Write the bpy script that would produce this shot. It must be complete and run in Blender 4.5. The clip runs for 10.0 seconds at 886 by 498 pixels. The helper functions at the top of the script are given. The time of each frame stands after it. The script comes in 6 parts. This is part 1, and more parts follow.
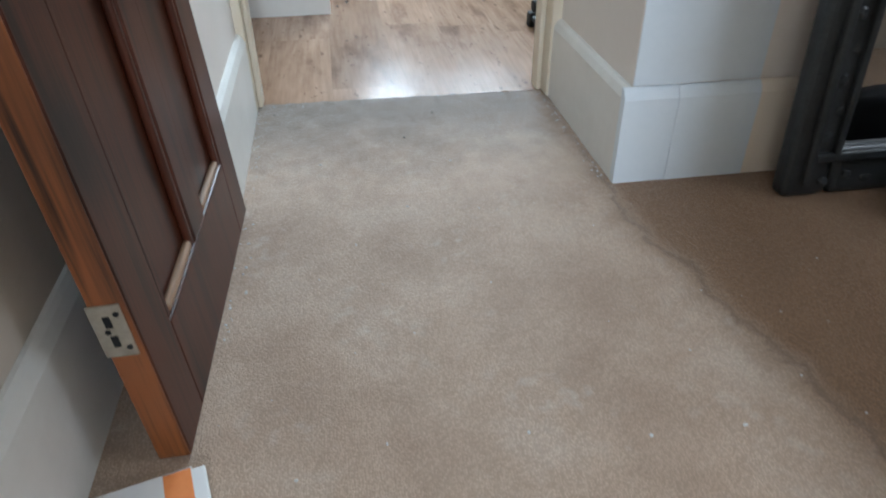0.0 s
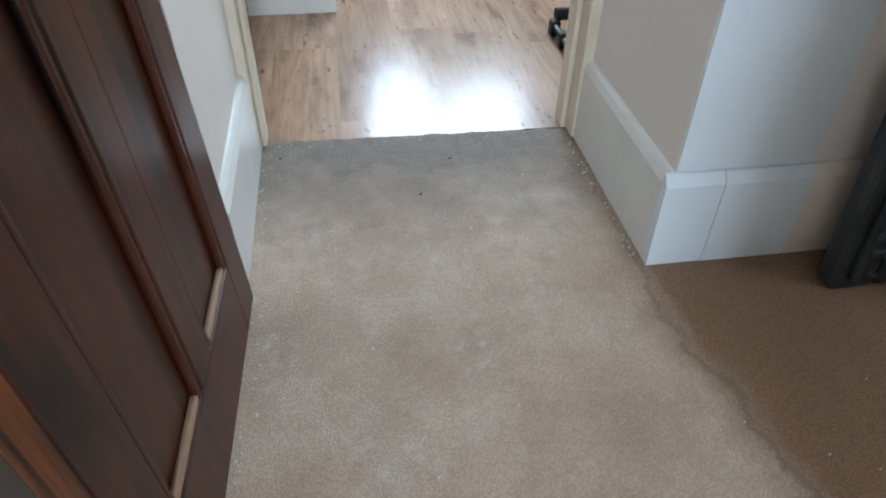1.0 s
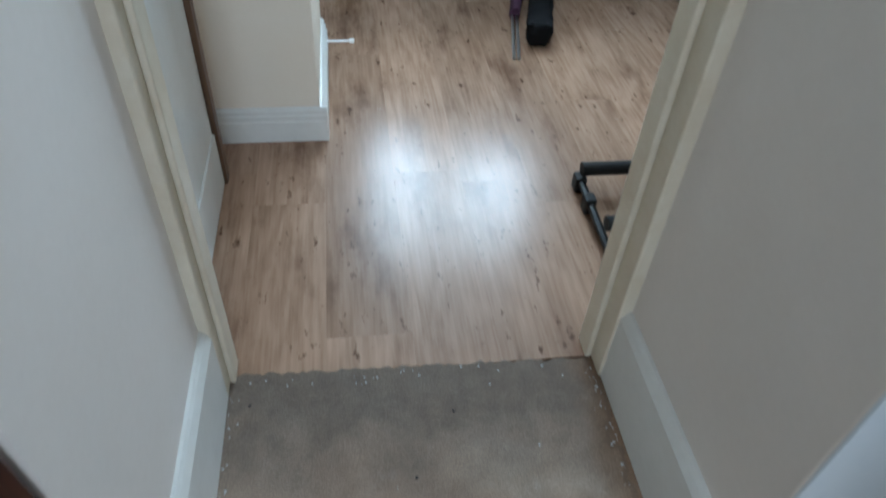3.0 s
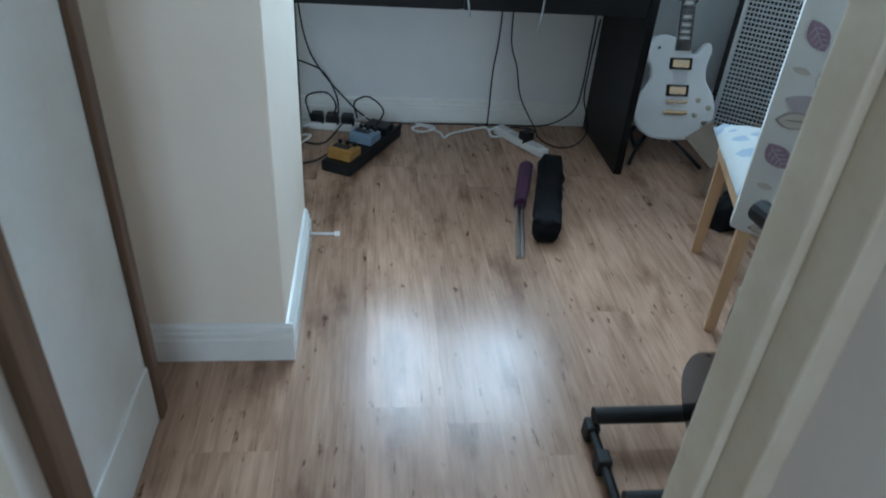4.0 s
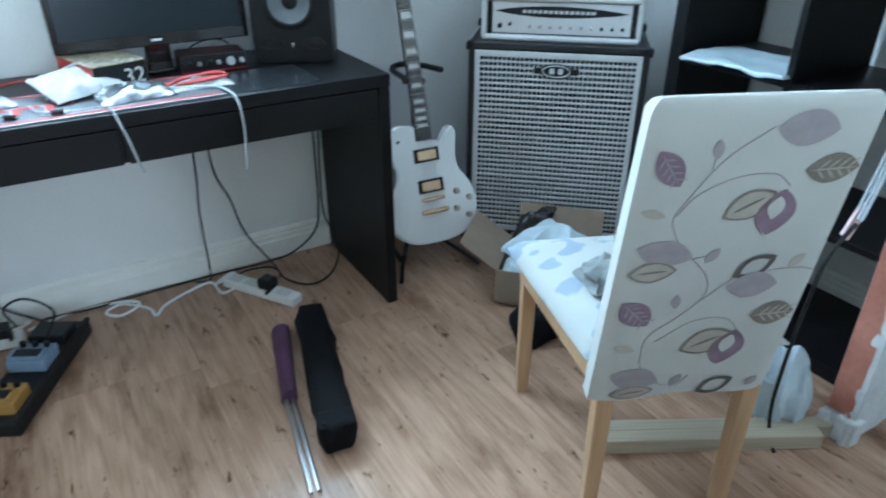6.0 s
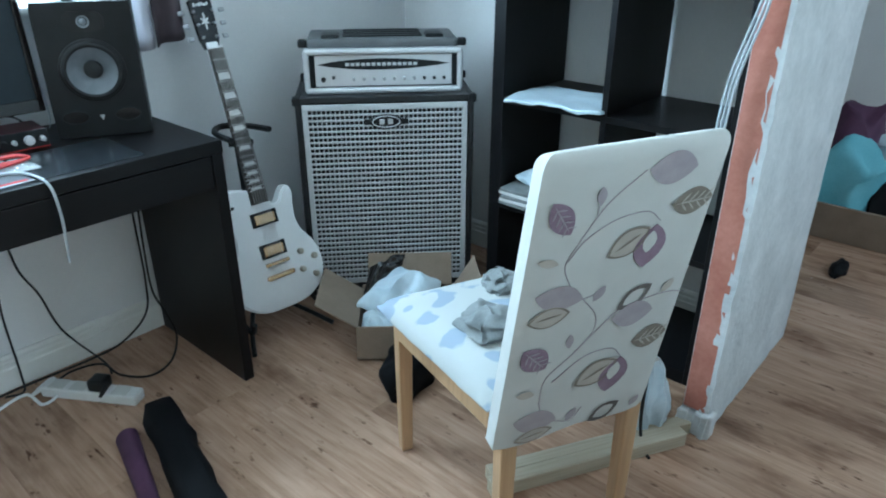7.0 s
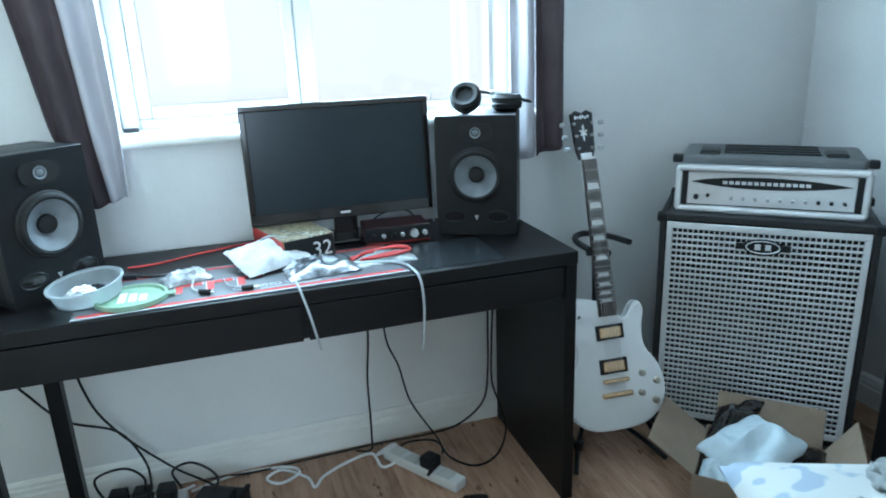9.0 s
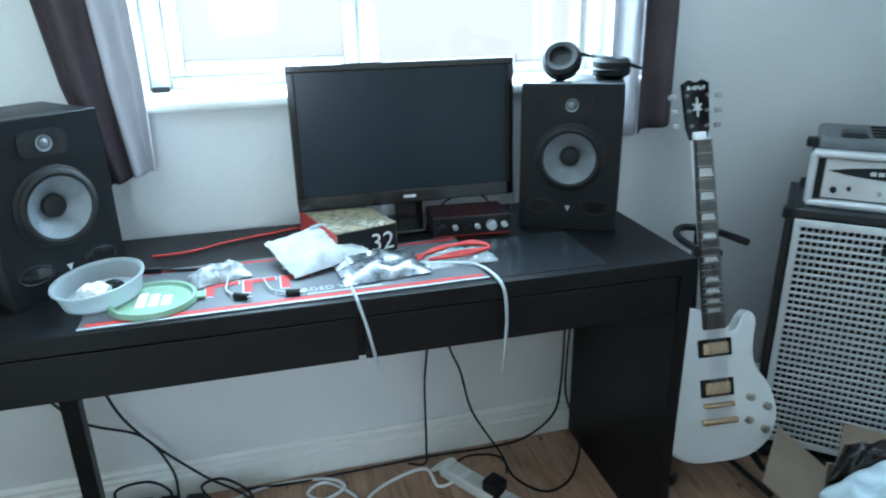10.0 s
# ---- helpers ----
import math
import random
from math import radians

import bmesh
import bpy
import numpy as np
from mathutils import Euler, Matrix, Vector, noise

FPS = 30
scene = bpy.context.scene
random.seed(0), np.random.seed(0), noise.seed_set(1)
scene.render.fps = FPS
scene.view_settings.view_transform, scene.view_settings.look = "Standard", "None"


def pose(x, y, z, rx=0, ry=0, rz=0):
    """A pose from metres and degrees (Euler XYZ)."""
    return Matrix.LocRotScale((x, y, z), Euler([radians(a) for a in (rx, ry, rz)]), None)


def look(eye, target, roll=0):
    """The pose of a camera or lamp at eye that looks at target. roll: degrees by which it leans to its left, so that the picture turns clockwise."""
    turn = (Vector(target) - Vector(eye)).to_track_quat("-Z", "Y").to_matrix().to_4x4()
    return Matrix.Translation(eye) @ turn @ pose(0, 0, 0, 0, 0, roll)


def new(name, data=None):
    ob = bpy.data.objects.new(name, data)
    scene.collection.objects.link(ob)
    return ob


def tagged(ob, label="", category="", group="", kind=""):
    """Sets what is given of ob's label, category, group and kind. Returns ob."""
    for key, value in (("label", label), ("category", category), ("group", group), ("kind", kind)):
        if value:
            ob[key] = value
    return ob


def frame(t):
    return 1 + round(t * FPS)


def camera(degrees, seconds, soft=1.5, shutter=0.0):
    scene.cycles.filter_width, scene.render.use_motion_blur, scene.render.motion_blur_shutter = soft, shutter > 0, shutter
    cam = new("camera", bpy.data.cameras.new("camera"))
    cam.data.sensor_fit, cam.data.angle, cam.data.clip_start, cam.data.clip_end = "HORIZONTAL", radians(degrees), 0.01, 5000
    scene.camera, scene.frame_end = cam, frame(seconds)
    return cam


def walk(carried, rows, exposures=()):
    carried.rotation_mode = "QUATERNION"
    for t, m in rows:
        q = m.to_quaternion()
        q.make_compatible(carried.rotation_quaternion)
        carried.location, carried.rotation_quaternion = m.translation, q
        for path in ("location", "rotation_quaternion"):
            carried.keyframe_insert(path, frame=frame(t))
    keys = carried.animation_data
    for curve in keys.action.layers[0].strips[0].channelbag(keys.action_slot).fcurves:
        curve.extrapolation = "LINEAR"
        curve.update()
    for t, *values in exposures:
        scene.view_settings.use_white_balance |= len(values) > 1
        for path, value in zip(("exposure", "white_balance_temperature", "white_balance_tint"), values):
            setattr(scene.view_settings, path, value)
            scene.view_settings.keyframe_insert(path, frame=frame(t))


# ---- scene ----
cam = camera(66.2, 10.0, soft=1.9, shutter=0.3)
PATH = [
    (0, (-0.106, 0.382, 0.724), (0.14, 2.007, -0.415), -0.5),
    (0.5, (-0.091, 0.507, 0.8), (0.076, 2.128, -0.36), -0.5),
    (1, (-0.118, 0.65, 0.909), (0.125, 2.154, -0.387), 1.0),
    (1.5, (-0.075, 0.782, 1.032), (0.249, 2.212, -0.328), 0.5),
    (2, (-0.02, 0.92, 1.146), (0.341, 2.321, -0.235), 1.0),
    (2.5, (-0.043, 1.034, 1.14), (0.241, 2.411, -0.282), 2.4),
    (3, (-0.059, 1.284, 1.203), (0.192, 2.705, -0.183), 4.0),
    (3.2, (-0.063, 1.363, 1.215), (0.208, 2.855, -0.089), 5.1),
    (4.3, (0.087, 1.84, 1.218), (0.298, 3.516, 0.147), 4.2),
    (4.5, (0.068, 1.949, 1.219), (0.365, 3.619, 0.16), 4.9),
    (5, (0.052, 2.123, 1.203), (0.518, 3.735, 0.116), 2.5),
    (5.5, (0.142, 2.315, 1.229), (0.726, 3.913, 0.177), -0.9),
    (6, (0.234, 2.403, 1.232), (1.143, 3.901, 0.268), 0.1),
    (6.2, (0.234, 2.422, 1.236), (1.257, 3.859, 0.293), 0.5),
    (7.3, (0.159, 2.553, 1.266), (1.554, 3.705, 0.413), 0.0),
    (7.5, (0.159, 2.555, 1.273), (1.48, 3.831, 0.481), -0.4),
    (8, (0.17, 2.567, 1.288), (1.217, 4.155, 0.666), -2.5),
    (8.5, (0.188, 2.575, 1.292), (0.966, 4.327, 0.723), -2.1),
    (9, (0.245, 2.61, 1.288), (0.827, 4.428, 0.694), -2.2),
    (9.5, (0.246, 2.801, 1.298), (0.826, 4.607, 0.663), -0.8),
    (10, (0.25, 2.951, 1.275), (0.711, 4.765, 0.569), -1.1),
]
walk(cam, [(t, look(eye, target, roll)) for t, eye, target, roll in PATH],
     exposures=[(0, 0.25, 6000, 13), (1.0, 0.25, 5850, 12), (2.0, -0.2, 5650, 10), (2.5, -0.35, 5650, 9), (3.0, -0.3, 5650, 9), (4.5, -0.58, 5150, 7), (5.5, -0.2, 5050, 6), (6.0, 0.18, 5300, 6), (7.5, 0.15, 5400, 5), (10, 0.12, 5350, 4)])

# ---- world and light ----
world = bpy.data.worlds.new("world")
scene.world = world
world.use_nodes = True
wn = world.node_tree
sky = wn.nodes.new("ShaderNodeTexSky")
sky.sky_type = "NISHITA"
sky.sun_disc = False
sky.sun_elevation, sky.sun_rotation = radians(35), radians(200)
wn.links.new(sky.outputs[0], wn.nodes["Background"].inputs[0])
wn.nodes["Background"].inputs[1].default_value = 0.12


def window_light(name, eye, target, sx, sy, watts, colour):
    data = bpy.data.lights.new(name, "AREA")
    data.shape, data.size, data.size_y, data.energy, data.color = "RECTANGLE", sx, sy, watts, colour
    ob = new(name, data)
    ob.matrix_world = look(eye, target)
    return ob


# daylight in the room's window
window_light("window_daylight", (0.265, 4.72, 1.6), (0.265, 1.94, 1.25), 0.38, 1.0, 38, (0.74, 0.92, 1.0))
window_light("window_daylight", (0.83, 4.72, 1.6), (0.83, 1.94, 1.25), 0.52, 1.0, 48, (0.74, 0.92, 1.0))
# the hall's end window, unseen
window_light("hall_daylight", (0.12, -2.9, 1.55), (0.1, 1.6, 0.4), 0.7, 1.4, 78, (0.80, 0.92, 1.0))
# fill lamps in openings added to the hall's side and the next room
window_light("side_hall_fill", (1.98, 0.82, 1.5), (0.3, 1.6, 0.6), 0.55, 1.2, 9, (0.84, 0.94, 1.0))
window_light("side_room_fill", (3.3, 1.3, 1.6), (3.2, 3.5, 0.8), 1.2, 1.2, 17, (0.82, 0.95, 1.0))

# ---- materials ----


def shader(name, base, rough=0.5, metal=0.0, spec=0.5):
    m = bpy.data.materials.new(name)
    m.use_nodes = True
    b = m.node_tree.nodes["Principled BSDF"]
    b.inputs["Base Color"].default_value = (*base, 1)
    b.inputs["Roughness"].default_value = rough
    b.inputs["Metallic"].default_value = metal
    b.inputs["Specular IOR Level"].default_value = spec
    return m, m.node_tree.nodes, m.node_tree.links, b


def ramp_node(N, stops):
    r = N.new("ShaderNodeValToRGB")
    while len(r.color_ramp.elements) < len(stops):
        r.color_ramp.elements.new(0.5)
    for e, (p, c) in zip(r.color_ramp.elements, stops):
        e.position, e.color = p, (*c, 1)
    return r


def coords(N, L, scale=(1, 1, 1), kind="Object"):
    tc, mp = N.new("ShaderNodeTexCoord"), N.new("ShaderNodeMapping")
    mp.inputs["Scale"].default_value = scale
    L.new(tc.outputs[kind], mp.inputs[0])
    return mp.outputs[0]


def noise_node(N, L, vec, scale, detail=4, rough=0.55):
    n = N.new("ShaderNodeTexNoise")
    n.inputs["Scale"].default_value, n.inputs["Detail"].default_value, n.inputs["Roughness"].default_value = scale, detail, rough
    L.new(vec, n.inputs["Vector"])
    return n.outputs["Fac"]


def mix_node(N, L, fac, a, b, mode="MIX"):
    m = N.new("ShaderNodeMix")
    m.data_type, m.blend_type = "RGBA", mode
    for sock, v in ((m.inputs[0], fac), (m.inputs[6], a), (m.inputs[7], b)):
        if isinstance(v, (int, float)):
            sock.default_value = v
        elif isinstance(v, tuple):
            sock.default_value = (*v, 1)
        else:
            L.new(v, sock)
    return m.outputs[2]


def bump_node(N, L, b, height, strength, dist):
    n = N.new("ShaderNodeBump")
    n.inputs["Strength"].default_value, n.inputs["Distance"].default_value = strength, dist
    L.new(height, n.inputs["Height"])
    L.new(n.outputs[0], b.inputs["Normal"])


def mottled(name, a, b_col, rough=0.6, scale=6.0, fine=120.0, bump=0.15, dist=0.001, metal=0.0, spec=0.5, rough2=None, stretch=(1, 1, 1)):
    """Two-scale colour and relief: broad stains and a fine grain."""
    m, N, L, b = shader(name, a, rough, metal, spec)
    v = coords(N, L, stretch)
    broad, grain = noise_node(N, L, v, scale, 5), noise_node(N, L, v, fine, 3)
    mixed = N.new("ShaderNodeMath")
    mixed.operation = "MULTIPLY_ADD"
    mixed.inputs[1].default_value = 0.35
    L.new(grain, mixed.inputs[0])
    L.new(broad, mixed.inputs[2])
    r = ramp_node(N, [(0.45, a), (0.9, b_col)])
    L.new(mixed.outputs[0], r.inputs[0])
    L.new(r.outputs[0], b.inputs["Base Color"])
    if rough2 is not None:
        rr = N.new("ShaderNodeMapRange")
        rr.inputs["To Min"].default_value, rr.inputs["To Max"].default_value = rough, rough2
        L.new(broad, rr.inputs[0])
        L.new(rr.outputs[0], b.inputs["Roughness"])
    if bump:
        bump_node(N, L, b, grain, bump, dist)
    return m


def wood(name, dark, light, rough, axis=2, scale=1.0, spec=0.5, knots=True, span=(0.2, 0.75), knot=0.2):
    """Grain that runs along one axis of the object."""
    m, N, L, b = shader(name, light, rough, 0, spec)
    st = [9.0 * scale] * 3
    st[axis] = 0.55 * scale
    v = coords(N, L, tuple(st))
    warp = noise_node(N, L, v, 1.4, 3, 0.6)
    fine = noise_node(N, L, coords(N, L, tuple(s * 9 if i != axis else s * 5 for i, s in enumerate(st))), 2.0, 3)
    band = N.new("ShaderNodeMath")
    band.operation = "SINE"
    mul = N.new("ShaderNodeMath")
    mul.operation = "MULTIPLY"
    mul.inputs[1].default_value = 15.0
    L.new(warp, mul.inputs[0])
    L.new(mul.outputs[0], band.inputs[0])
    s = N.new("ShaderNodeMath")
    s.operation = "MULTIPLY_ADD"
    s.inputs[1].default_value = 0.22
    L.new(band.outputs[0], s.inputs[0])
    L.new(fine, s.inputs[2])
    r = ramp_node(N, [(span[0], dark), (span[1], light)])
    L.new(s.outputs[0], r.inputs[0])
    col = r.outputs[0]
    if knots:
        vo = N.new("ShaderNodeTexVoronoi")
        vo.inputs["Scale"].default_value = 1.0
        ks = [7.0, 7.0, 7.0]
        ks[axis] = 2.6
        L.new(coords(N, L, tuple(ks)), vo.inputs["Vector"])
        kr = ramp_node(N, [(knot * 0.35, (0.16, 0.15, 0.14)), (knot, (1, 1, 1))])
        L.new(vo.outputs["Distance"], kr.inputs[0])
        col = mix_node(N, L, 1.0, col, kr.outputs[0], "MULTIPLY")
    L.new(col, b.inputs["Base Color"])
    bump_node(N, L, b, fine, 0.15, 0.0008)
    return m


def laminate():
    """Printed oak boards: a tone of its own for each, long cathedral grain and dark flecks."""
    m, N, L, b = shader("laminate_oak", (0.3, 0.2, 0.13), 0.3, 0, 0.3)
    oi = N.new("ShaderNodeObjectInfo")
    v0 = coords(N, L)
    off = N.new("ShaderNodeVectorMath")
    off.operation = "MULTIPLY_ADD"
    off.inputs[1].default_value = (37.0, 19.0, 7.0)
    L.new(oi.outputs["Random"], off.inputs[0])
    L.new(v0, off.inputs[2])

    def scaled(sx, sy):
        mp = N.new("ShaderNodeMapping")
        mp.inputs["Scale"].default_value = (sx, sy, 1)
        L.new(off.outputs[0], mp.inputs[0])
        return mp.outputs[0]
    warp = noise_node(N, L, scaled(7.0, 0.9), 1.2, 2, 0.5)
    mul, sine = N.new("ShaderNodeMath"), N.new("ShaderNodeMath")
    mul.operation, sine.operation = "MULTIPLY", "SINE"
    mul.inputs[1].default_value = 48.0
    L.new(warp, mul.inputs[0])
    L.new(mul.outputs[0], sine.inputs[0])
    fine = noise_node(N, L, scaled(110.0, 6.0), 1.0, 4, 0.55)
    s = N.new("ShaderNodeMath")
    s.operation = "MULTIPLY_ADD"
    s.inputs[1].default_value = 0.10
    L.new(sine.outputs[0], s.inputs[0])
    L.new(fine, s.inputs[2])
    r = ramp_node(N, [(0.2, (0.305, 0.188, 0.124)), (0.5, (0.40, 0.258, 0.177)), (0.85, (0.485, 0.328, 0.235))])
    L.new(s.outputs[0], r.inputs[0])
    tone = ramp_node(N, [(0.0, (0.84, 0.82, 0.80)), (1.0, (1.10, 1.09, 1.08))])
    L.new(oi.outputs["Random"], tone.inputs[0])
    col = mix_node(N, L, 1.0, r.outputs[0], tone.outputs[0], "MULTIPLY")
    blot = noise_node(N, L, scaled(9.0, 3.0), 1.0, 5, 0.6)
    blr = ramp_node(N, [(0.30, (0.52, 0.46, 0.42)), (0.47, (0.95, 0.93, 0.91)), (0.62, (1.08, 1.08, 1.08))])
    L.new(blot, blr.inputs[0])
    col = mix_node(N, L, 1.0, col, blr.outputs[0], "MULTIPLY")
    fl = noise_node(N, L, scaled(42.0, 15.0), 1.0, 3, 0.6)
    flr = ramp_node(N, [(0.27, (0.32, 0.27, 0.23)), (0.37, (1, 1, 1))])
    L.new(fl, flr.inputs[0])
    col = mix_node(N, L, 1.0, col, flr.outputs[0], "MULTIPLY")
    L.new(col, b.inputs["Base Color"])
    smear = noise_node(N, L, coords(N, L, (3, 3, 3)), 2.0, 5)
    rr = N.new("ShaderNodeMapRange")
    rr.inputs["From Min"].default_value, rr.inputs["From Max"].default_value = 0.3, 0.7
    rr.inputs["To Min"].default_value, rr.inputs["To Max"].default_value = 0.20, 0.28
    L.new(smear, rr.inputs[0])
    L.new(rr.outputs[0], b.inputs["Roughness"])
    bump_node(N, L, b, fine, 0.12, 0.0006)
    return m


def carpet():
    """Worn cord carpet: tiny loops, broad dirt, plaster dust trodden in."""
    m, N, L, b = shader("carpet", (0.22, 0.17, 0.13), 0.7, 0, 0.6)
    v = coords(N, L)
    loop = N.new("ShaderNodeTexVoronoi")
    loop.inputs["Scale"].default_value = 300
    loop.inputs["Randomness"].default_value = 0.7
    L.new(v, loop.inputs["Vector"])
    broad, mid = noise_node(N, L, v, 3.0, 6, 0.65), noise_node(N, L, v, 26.0, 4)
    r = ramp_node(N, [(0.3, (0.40, 0.265, 0.18)), (0.52, (0.53, 0.385, 0.28)), (0.72, (0.62, 0.495, 0.395))])
    L.new(broad, r.inputs[0])
    shade = ramp_node(N, [(0.0, (1.2, 1.2, 1.2)), (0.62, (0.5, 0.48, 0.45))])
    L.new(loop.outputs["Distance"], shade.inputs[0])
    col = mix_node(N, L, 0.62, r.outputs[0], shade.outputs[0], "MULTIPLY")
    dust = ramp_node(N, [(0.52, (0, 0, 0)), (0.75, (0.55, 0.55, 0.55))])
    L.new(mid, dust.inputs[0])
    gate = ramp_node(N, [(0.48, (0, 0, 0)), (0.68, (1, 1, 1))])
    L.new(noise_node(N, L, v, 5.5, 4), gate.inputs[0])
    f = mix_node(N, L, 1.0, dust.outputs[0], gate.outputs[0], "MULTIPLY")
    col = mix_node(N, L, f, col, (0.58, 0.53, 0.47))
    # brown where the window sheen ends, put into the colour; a dark scuff runs along the edge
    sep = N.new("ShaderNodeSeparateXYZ")
    L.new(v, sep.inputs[0])

    def calc(op, a, c):
        n = N.new("ShaderNodeMath")
        n.operation = op
        for sock, val in zip(n.inputs, (a, c)):
            if isinstance(val, (int, float)):
                sock.default_value = val
            else:
                L.new(val, sock)
        return n.outputs[0]
    wob = calc("MULTIPLY", calc("SUBTRACT", noise_node(N, L, v, 9.0, 4), 0.5), 0.12)
    # in the passage the limit follows a brown stain along the skirting
    lim = calc("ADD", 0.415, calc("MULTIPLY", calc("MAXIMUM", calc("SUBTRACT", 1.45, sep.outputs[1]), 0.0), 0.2))
    d = calc("SUBTRACT", calc("ADD", sep.outputs[0], wob), lim)
    brown = ramp_node(N, [(0.0, (0, 0, 0)), (1.0, (0.92, 0.92, 0.92))])
    L.new(calc("ADD", calc("MULTIPLY", d, 11.0), 0.4), brown.inputs[0])
    # darker brown in the passage, growing from y 1.72
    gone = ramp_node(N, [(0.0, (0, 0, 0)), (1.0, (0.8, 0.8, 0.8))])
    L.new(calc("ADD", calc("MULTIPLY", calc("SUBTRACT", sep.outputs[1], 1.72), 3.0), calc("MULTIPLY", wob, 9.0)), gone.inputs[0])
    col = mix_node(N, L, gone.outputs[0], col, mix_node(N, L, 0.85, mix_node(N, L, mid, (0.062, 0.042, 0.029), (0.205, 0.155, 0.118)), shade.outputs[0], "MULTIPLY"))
    brown_col = mix_node(N, L, 0.85, (0.30, 0.16, 0.07), shade.outputs[0], "MULTIPLY")
    col = mix_node(N, L, brown.outputs[0], col, brown_col)
    scuff = ramp_node(N, [(0.0, (0.55, 0.55, 0.55)), (0.5, (0, 0, 0))])
    L.new(calc("MULTIPLY", calc("ABSOLUTE", calc("SUBTRACT", d, 0.02), 0.0), 45.0), scuff.inputs[0])
    col = mix_node(N, L, scuff.outputs[0], col, (0.12, 0.075, 0.045))
    L.new(col, b.inputs["Base Color"])
    bump_node(N, L, b, loop.outputs["Distance"], 0.6, 0.0022)
    b.inputs["Sheen Weight"].default_value = 0.9
    b.inputs["Sheen Tint"].default_value = (1.0, 0.92, 0.84, 1)
    b.inputs["Sheen Roughness"].default_value = 0.32
    return m


def glassy(name, colour=(1, 1, 1), rough=0.05, trans=1.0, ior=1.45):
    m, N, L, b = shader(name, colour, rough)
    b.inputs["Transmission Weight"].default_value = trans
    b.inputs["IOR"].default_value = ior
    return m


def glow(name, colour, strength):
    m = bpy.data.materials.new(name)
    m.use_nodes = True
    N, L = m.node_tree.nodes, m.node_tree.links
    e = N.new("ShaderNodeEmission")
    e.inputs[0].default_value, e.inputs[1].default_value = (*colour, 1), strength
    L.new(e.outputs[0], N["Material Output"].inputs[0])
    return m


WALL = mottled("wall_paint", (0.66, 0.66, 0.655), (0.74, 0.74, 0.73), 0.75, 3.0, 90, 0.12, 0.0012)
HALLWALL = mottled("hall_wall_paint", (0.79, 0.73, 0.67), (0.84, 0.785, 0.73), 0.6, 4.0, 70, 0.12, 0.0012)
# one cream in two tones: hall light on the stub wall lightens this one
LIGHTENEDCREAM = mottled("lightened_cream_wall_paint", (0.82, 0.725, 0.60), (0.86, 0.77, 0.655), 0.7, 3.0, 90, 0.1, 0.001)
CREAMWALL = mottled("cream_wall_paint", (0.58, 0.51, 0.43), (0.64, 0.575, 0.495), 0.7, 3.0, 90, 0.1, 0.001)
TRIM = mottled("gloss_trim_paint", (0.72, 0.71, 0.67), (0.79, 0.785, 0.75), 0.35, 9.0, 60, 0.08, 0.001)
CREAM = mottled("cream_gloss_paint", (0.66, 0.57, 0.43), (0.74, 0.67, 0.54), 0.35, 14, 90, 0.1, 0.001)
# bluish daylight on the pillar face and its skirting, put into the colour
DAYLIT = mottled("daylit_bluish_white", (0.70, 0.775, 0.82), (0.76, 0.825, 0.865), 0.6, 4.0, 80, 0.1, 0.001)
CEIL = mottled("ceiling_paint", (0.74, 0.74, 0.73), (0.79, 0.79, 0.78), 0.9, 3, 80, 0.05)
CARPET = carpet()
LAMINATE = laminate()
UNDERLAY = mottled("joint_shadow", (0.05, 0.035, 0.025), (0.08, 0.055, 0.04), 0.8, 8, 60, 0)
DOORWOOD = wood("stained_pine", (0.007, 0.0022, 0.0013), (0.066, 0.0165, 0.007), 0.34, 2, 0.9, spec=0.35, span=(0.3, 0.72), knot=0.27)
DOOREDGE = wood("bare_pine_edge", (0.014, 0.004, 0.002), (0.21, 0.066, 0.017), 0.45, 2, 0.8, span=(0.3, 0.7), knot=0.3)
# bottom ledges catch light from above, put here into a paler pine
LITLEDGE = wood("lit_pine_ledge", (0.10, 0.045, 0.022), (0.34, 0.21, 0.13), 0.3, 1, 1.4, knots=False)
FRAMEWOOD = wood("brown_frame_wood", (0.07, 0.038, 0.022), (0.17, 0.095, 0.055), 0.5, 2, 1.0, knots=False)
BEECH = wood("birch_leg", (0.40, 0.245, 0.13), (0.53, 0.345, 0.19), 0.38, 2, 0.7, knots=False)
TIMBER = wood("sawn_timber", (0.30, 0.25, 0.17), (0.45, 0.39, 0.29), 0.75, 0, 0.9)
DESK = mottled("black_brown_foil", (0.004, 0.004, 0.0045), (0.007, 0.0065, 0.007), 0.36, 5, 160, 0.06, 0.0006, spec=0.22, stretch=(0.4, 4, 4), rough2=0.42)
BLACK = mottled("black_plastic", (0.006, 0.007, 0.008), (0.011, 0.012, 0.013), 0.42, 20, 300, 0.1, 0.0004, spec=0.28)
RUBBER = mottled("black_rubber", (0.009, 0.009, 0.009), (0.016, 0.016, 0.016), 0.6, 20, 200, 0.05, spec=0.3)
GLOSSBLACK = mottled("black_gloss_lacquer", (0.008, 0.007, 0.007), (0.014, 0.010, 0.009), 0.1, 8, 200, 0)
FRAMEBLACK = mottled("worn_slate_black_paint", (0.010, 0.012, 0.014), (0.045, 0.052, 0.056), 0.3, 9, 120, 0.3, 0.002, rough2=0.5)
VINYL = mottled("black_speaker_vinyl", (0.012, 0.012, 0.013), (0.02, 0.02, 0.021), 0.5, 12, 340, 0.5, 0.0012, spec=0.35)
CLOTHBLACK = mottled("black_nylon", (0.005, 0.005, 0.006), (0.009, 0.009, 0.010), 0.7, 9, 500, 0.4, 0.001, spec=0.12)
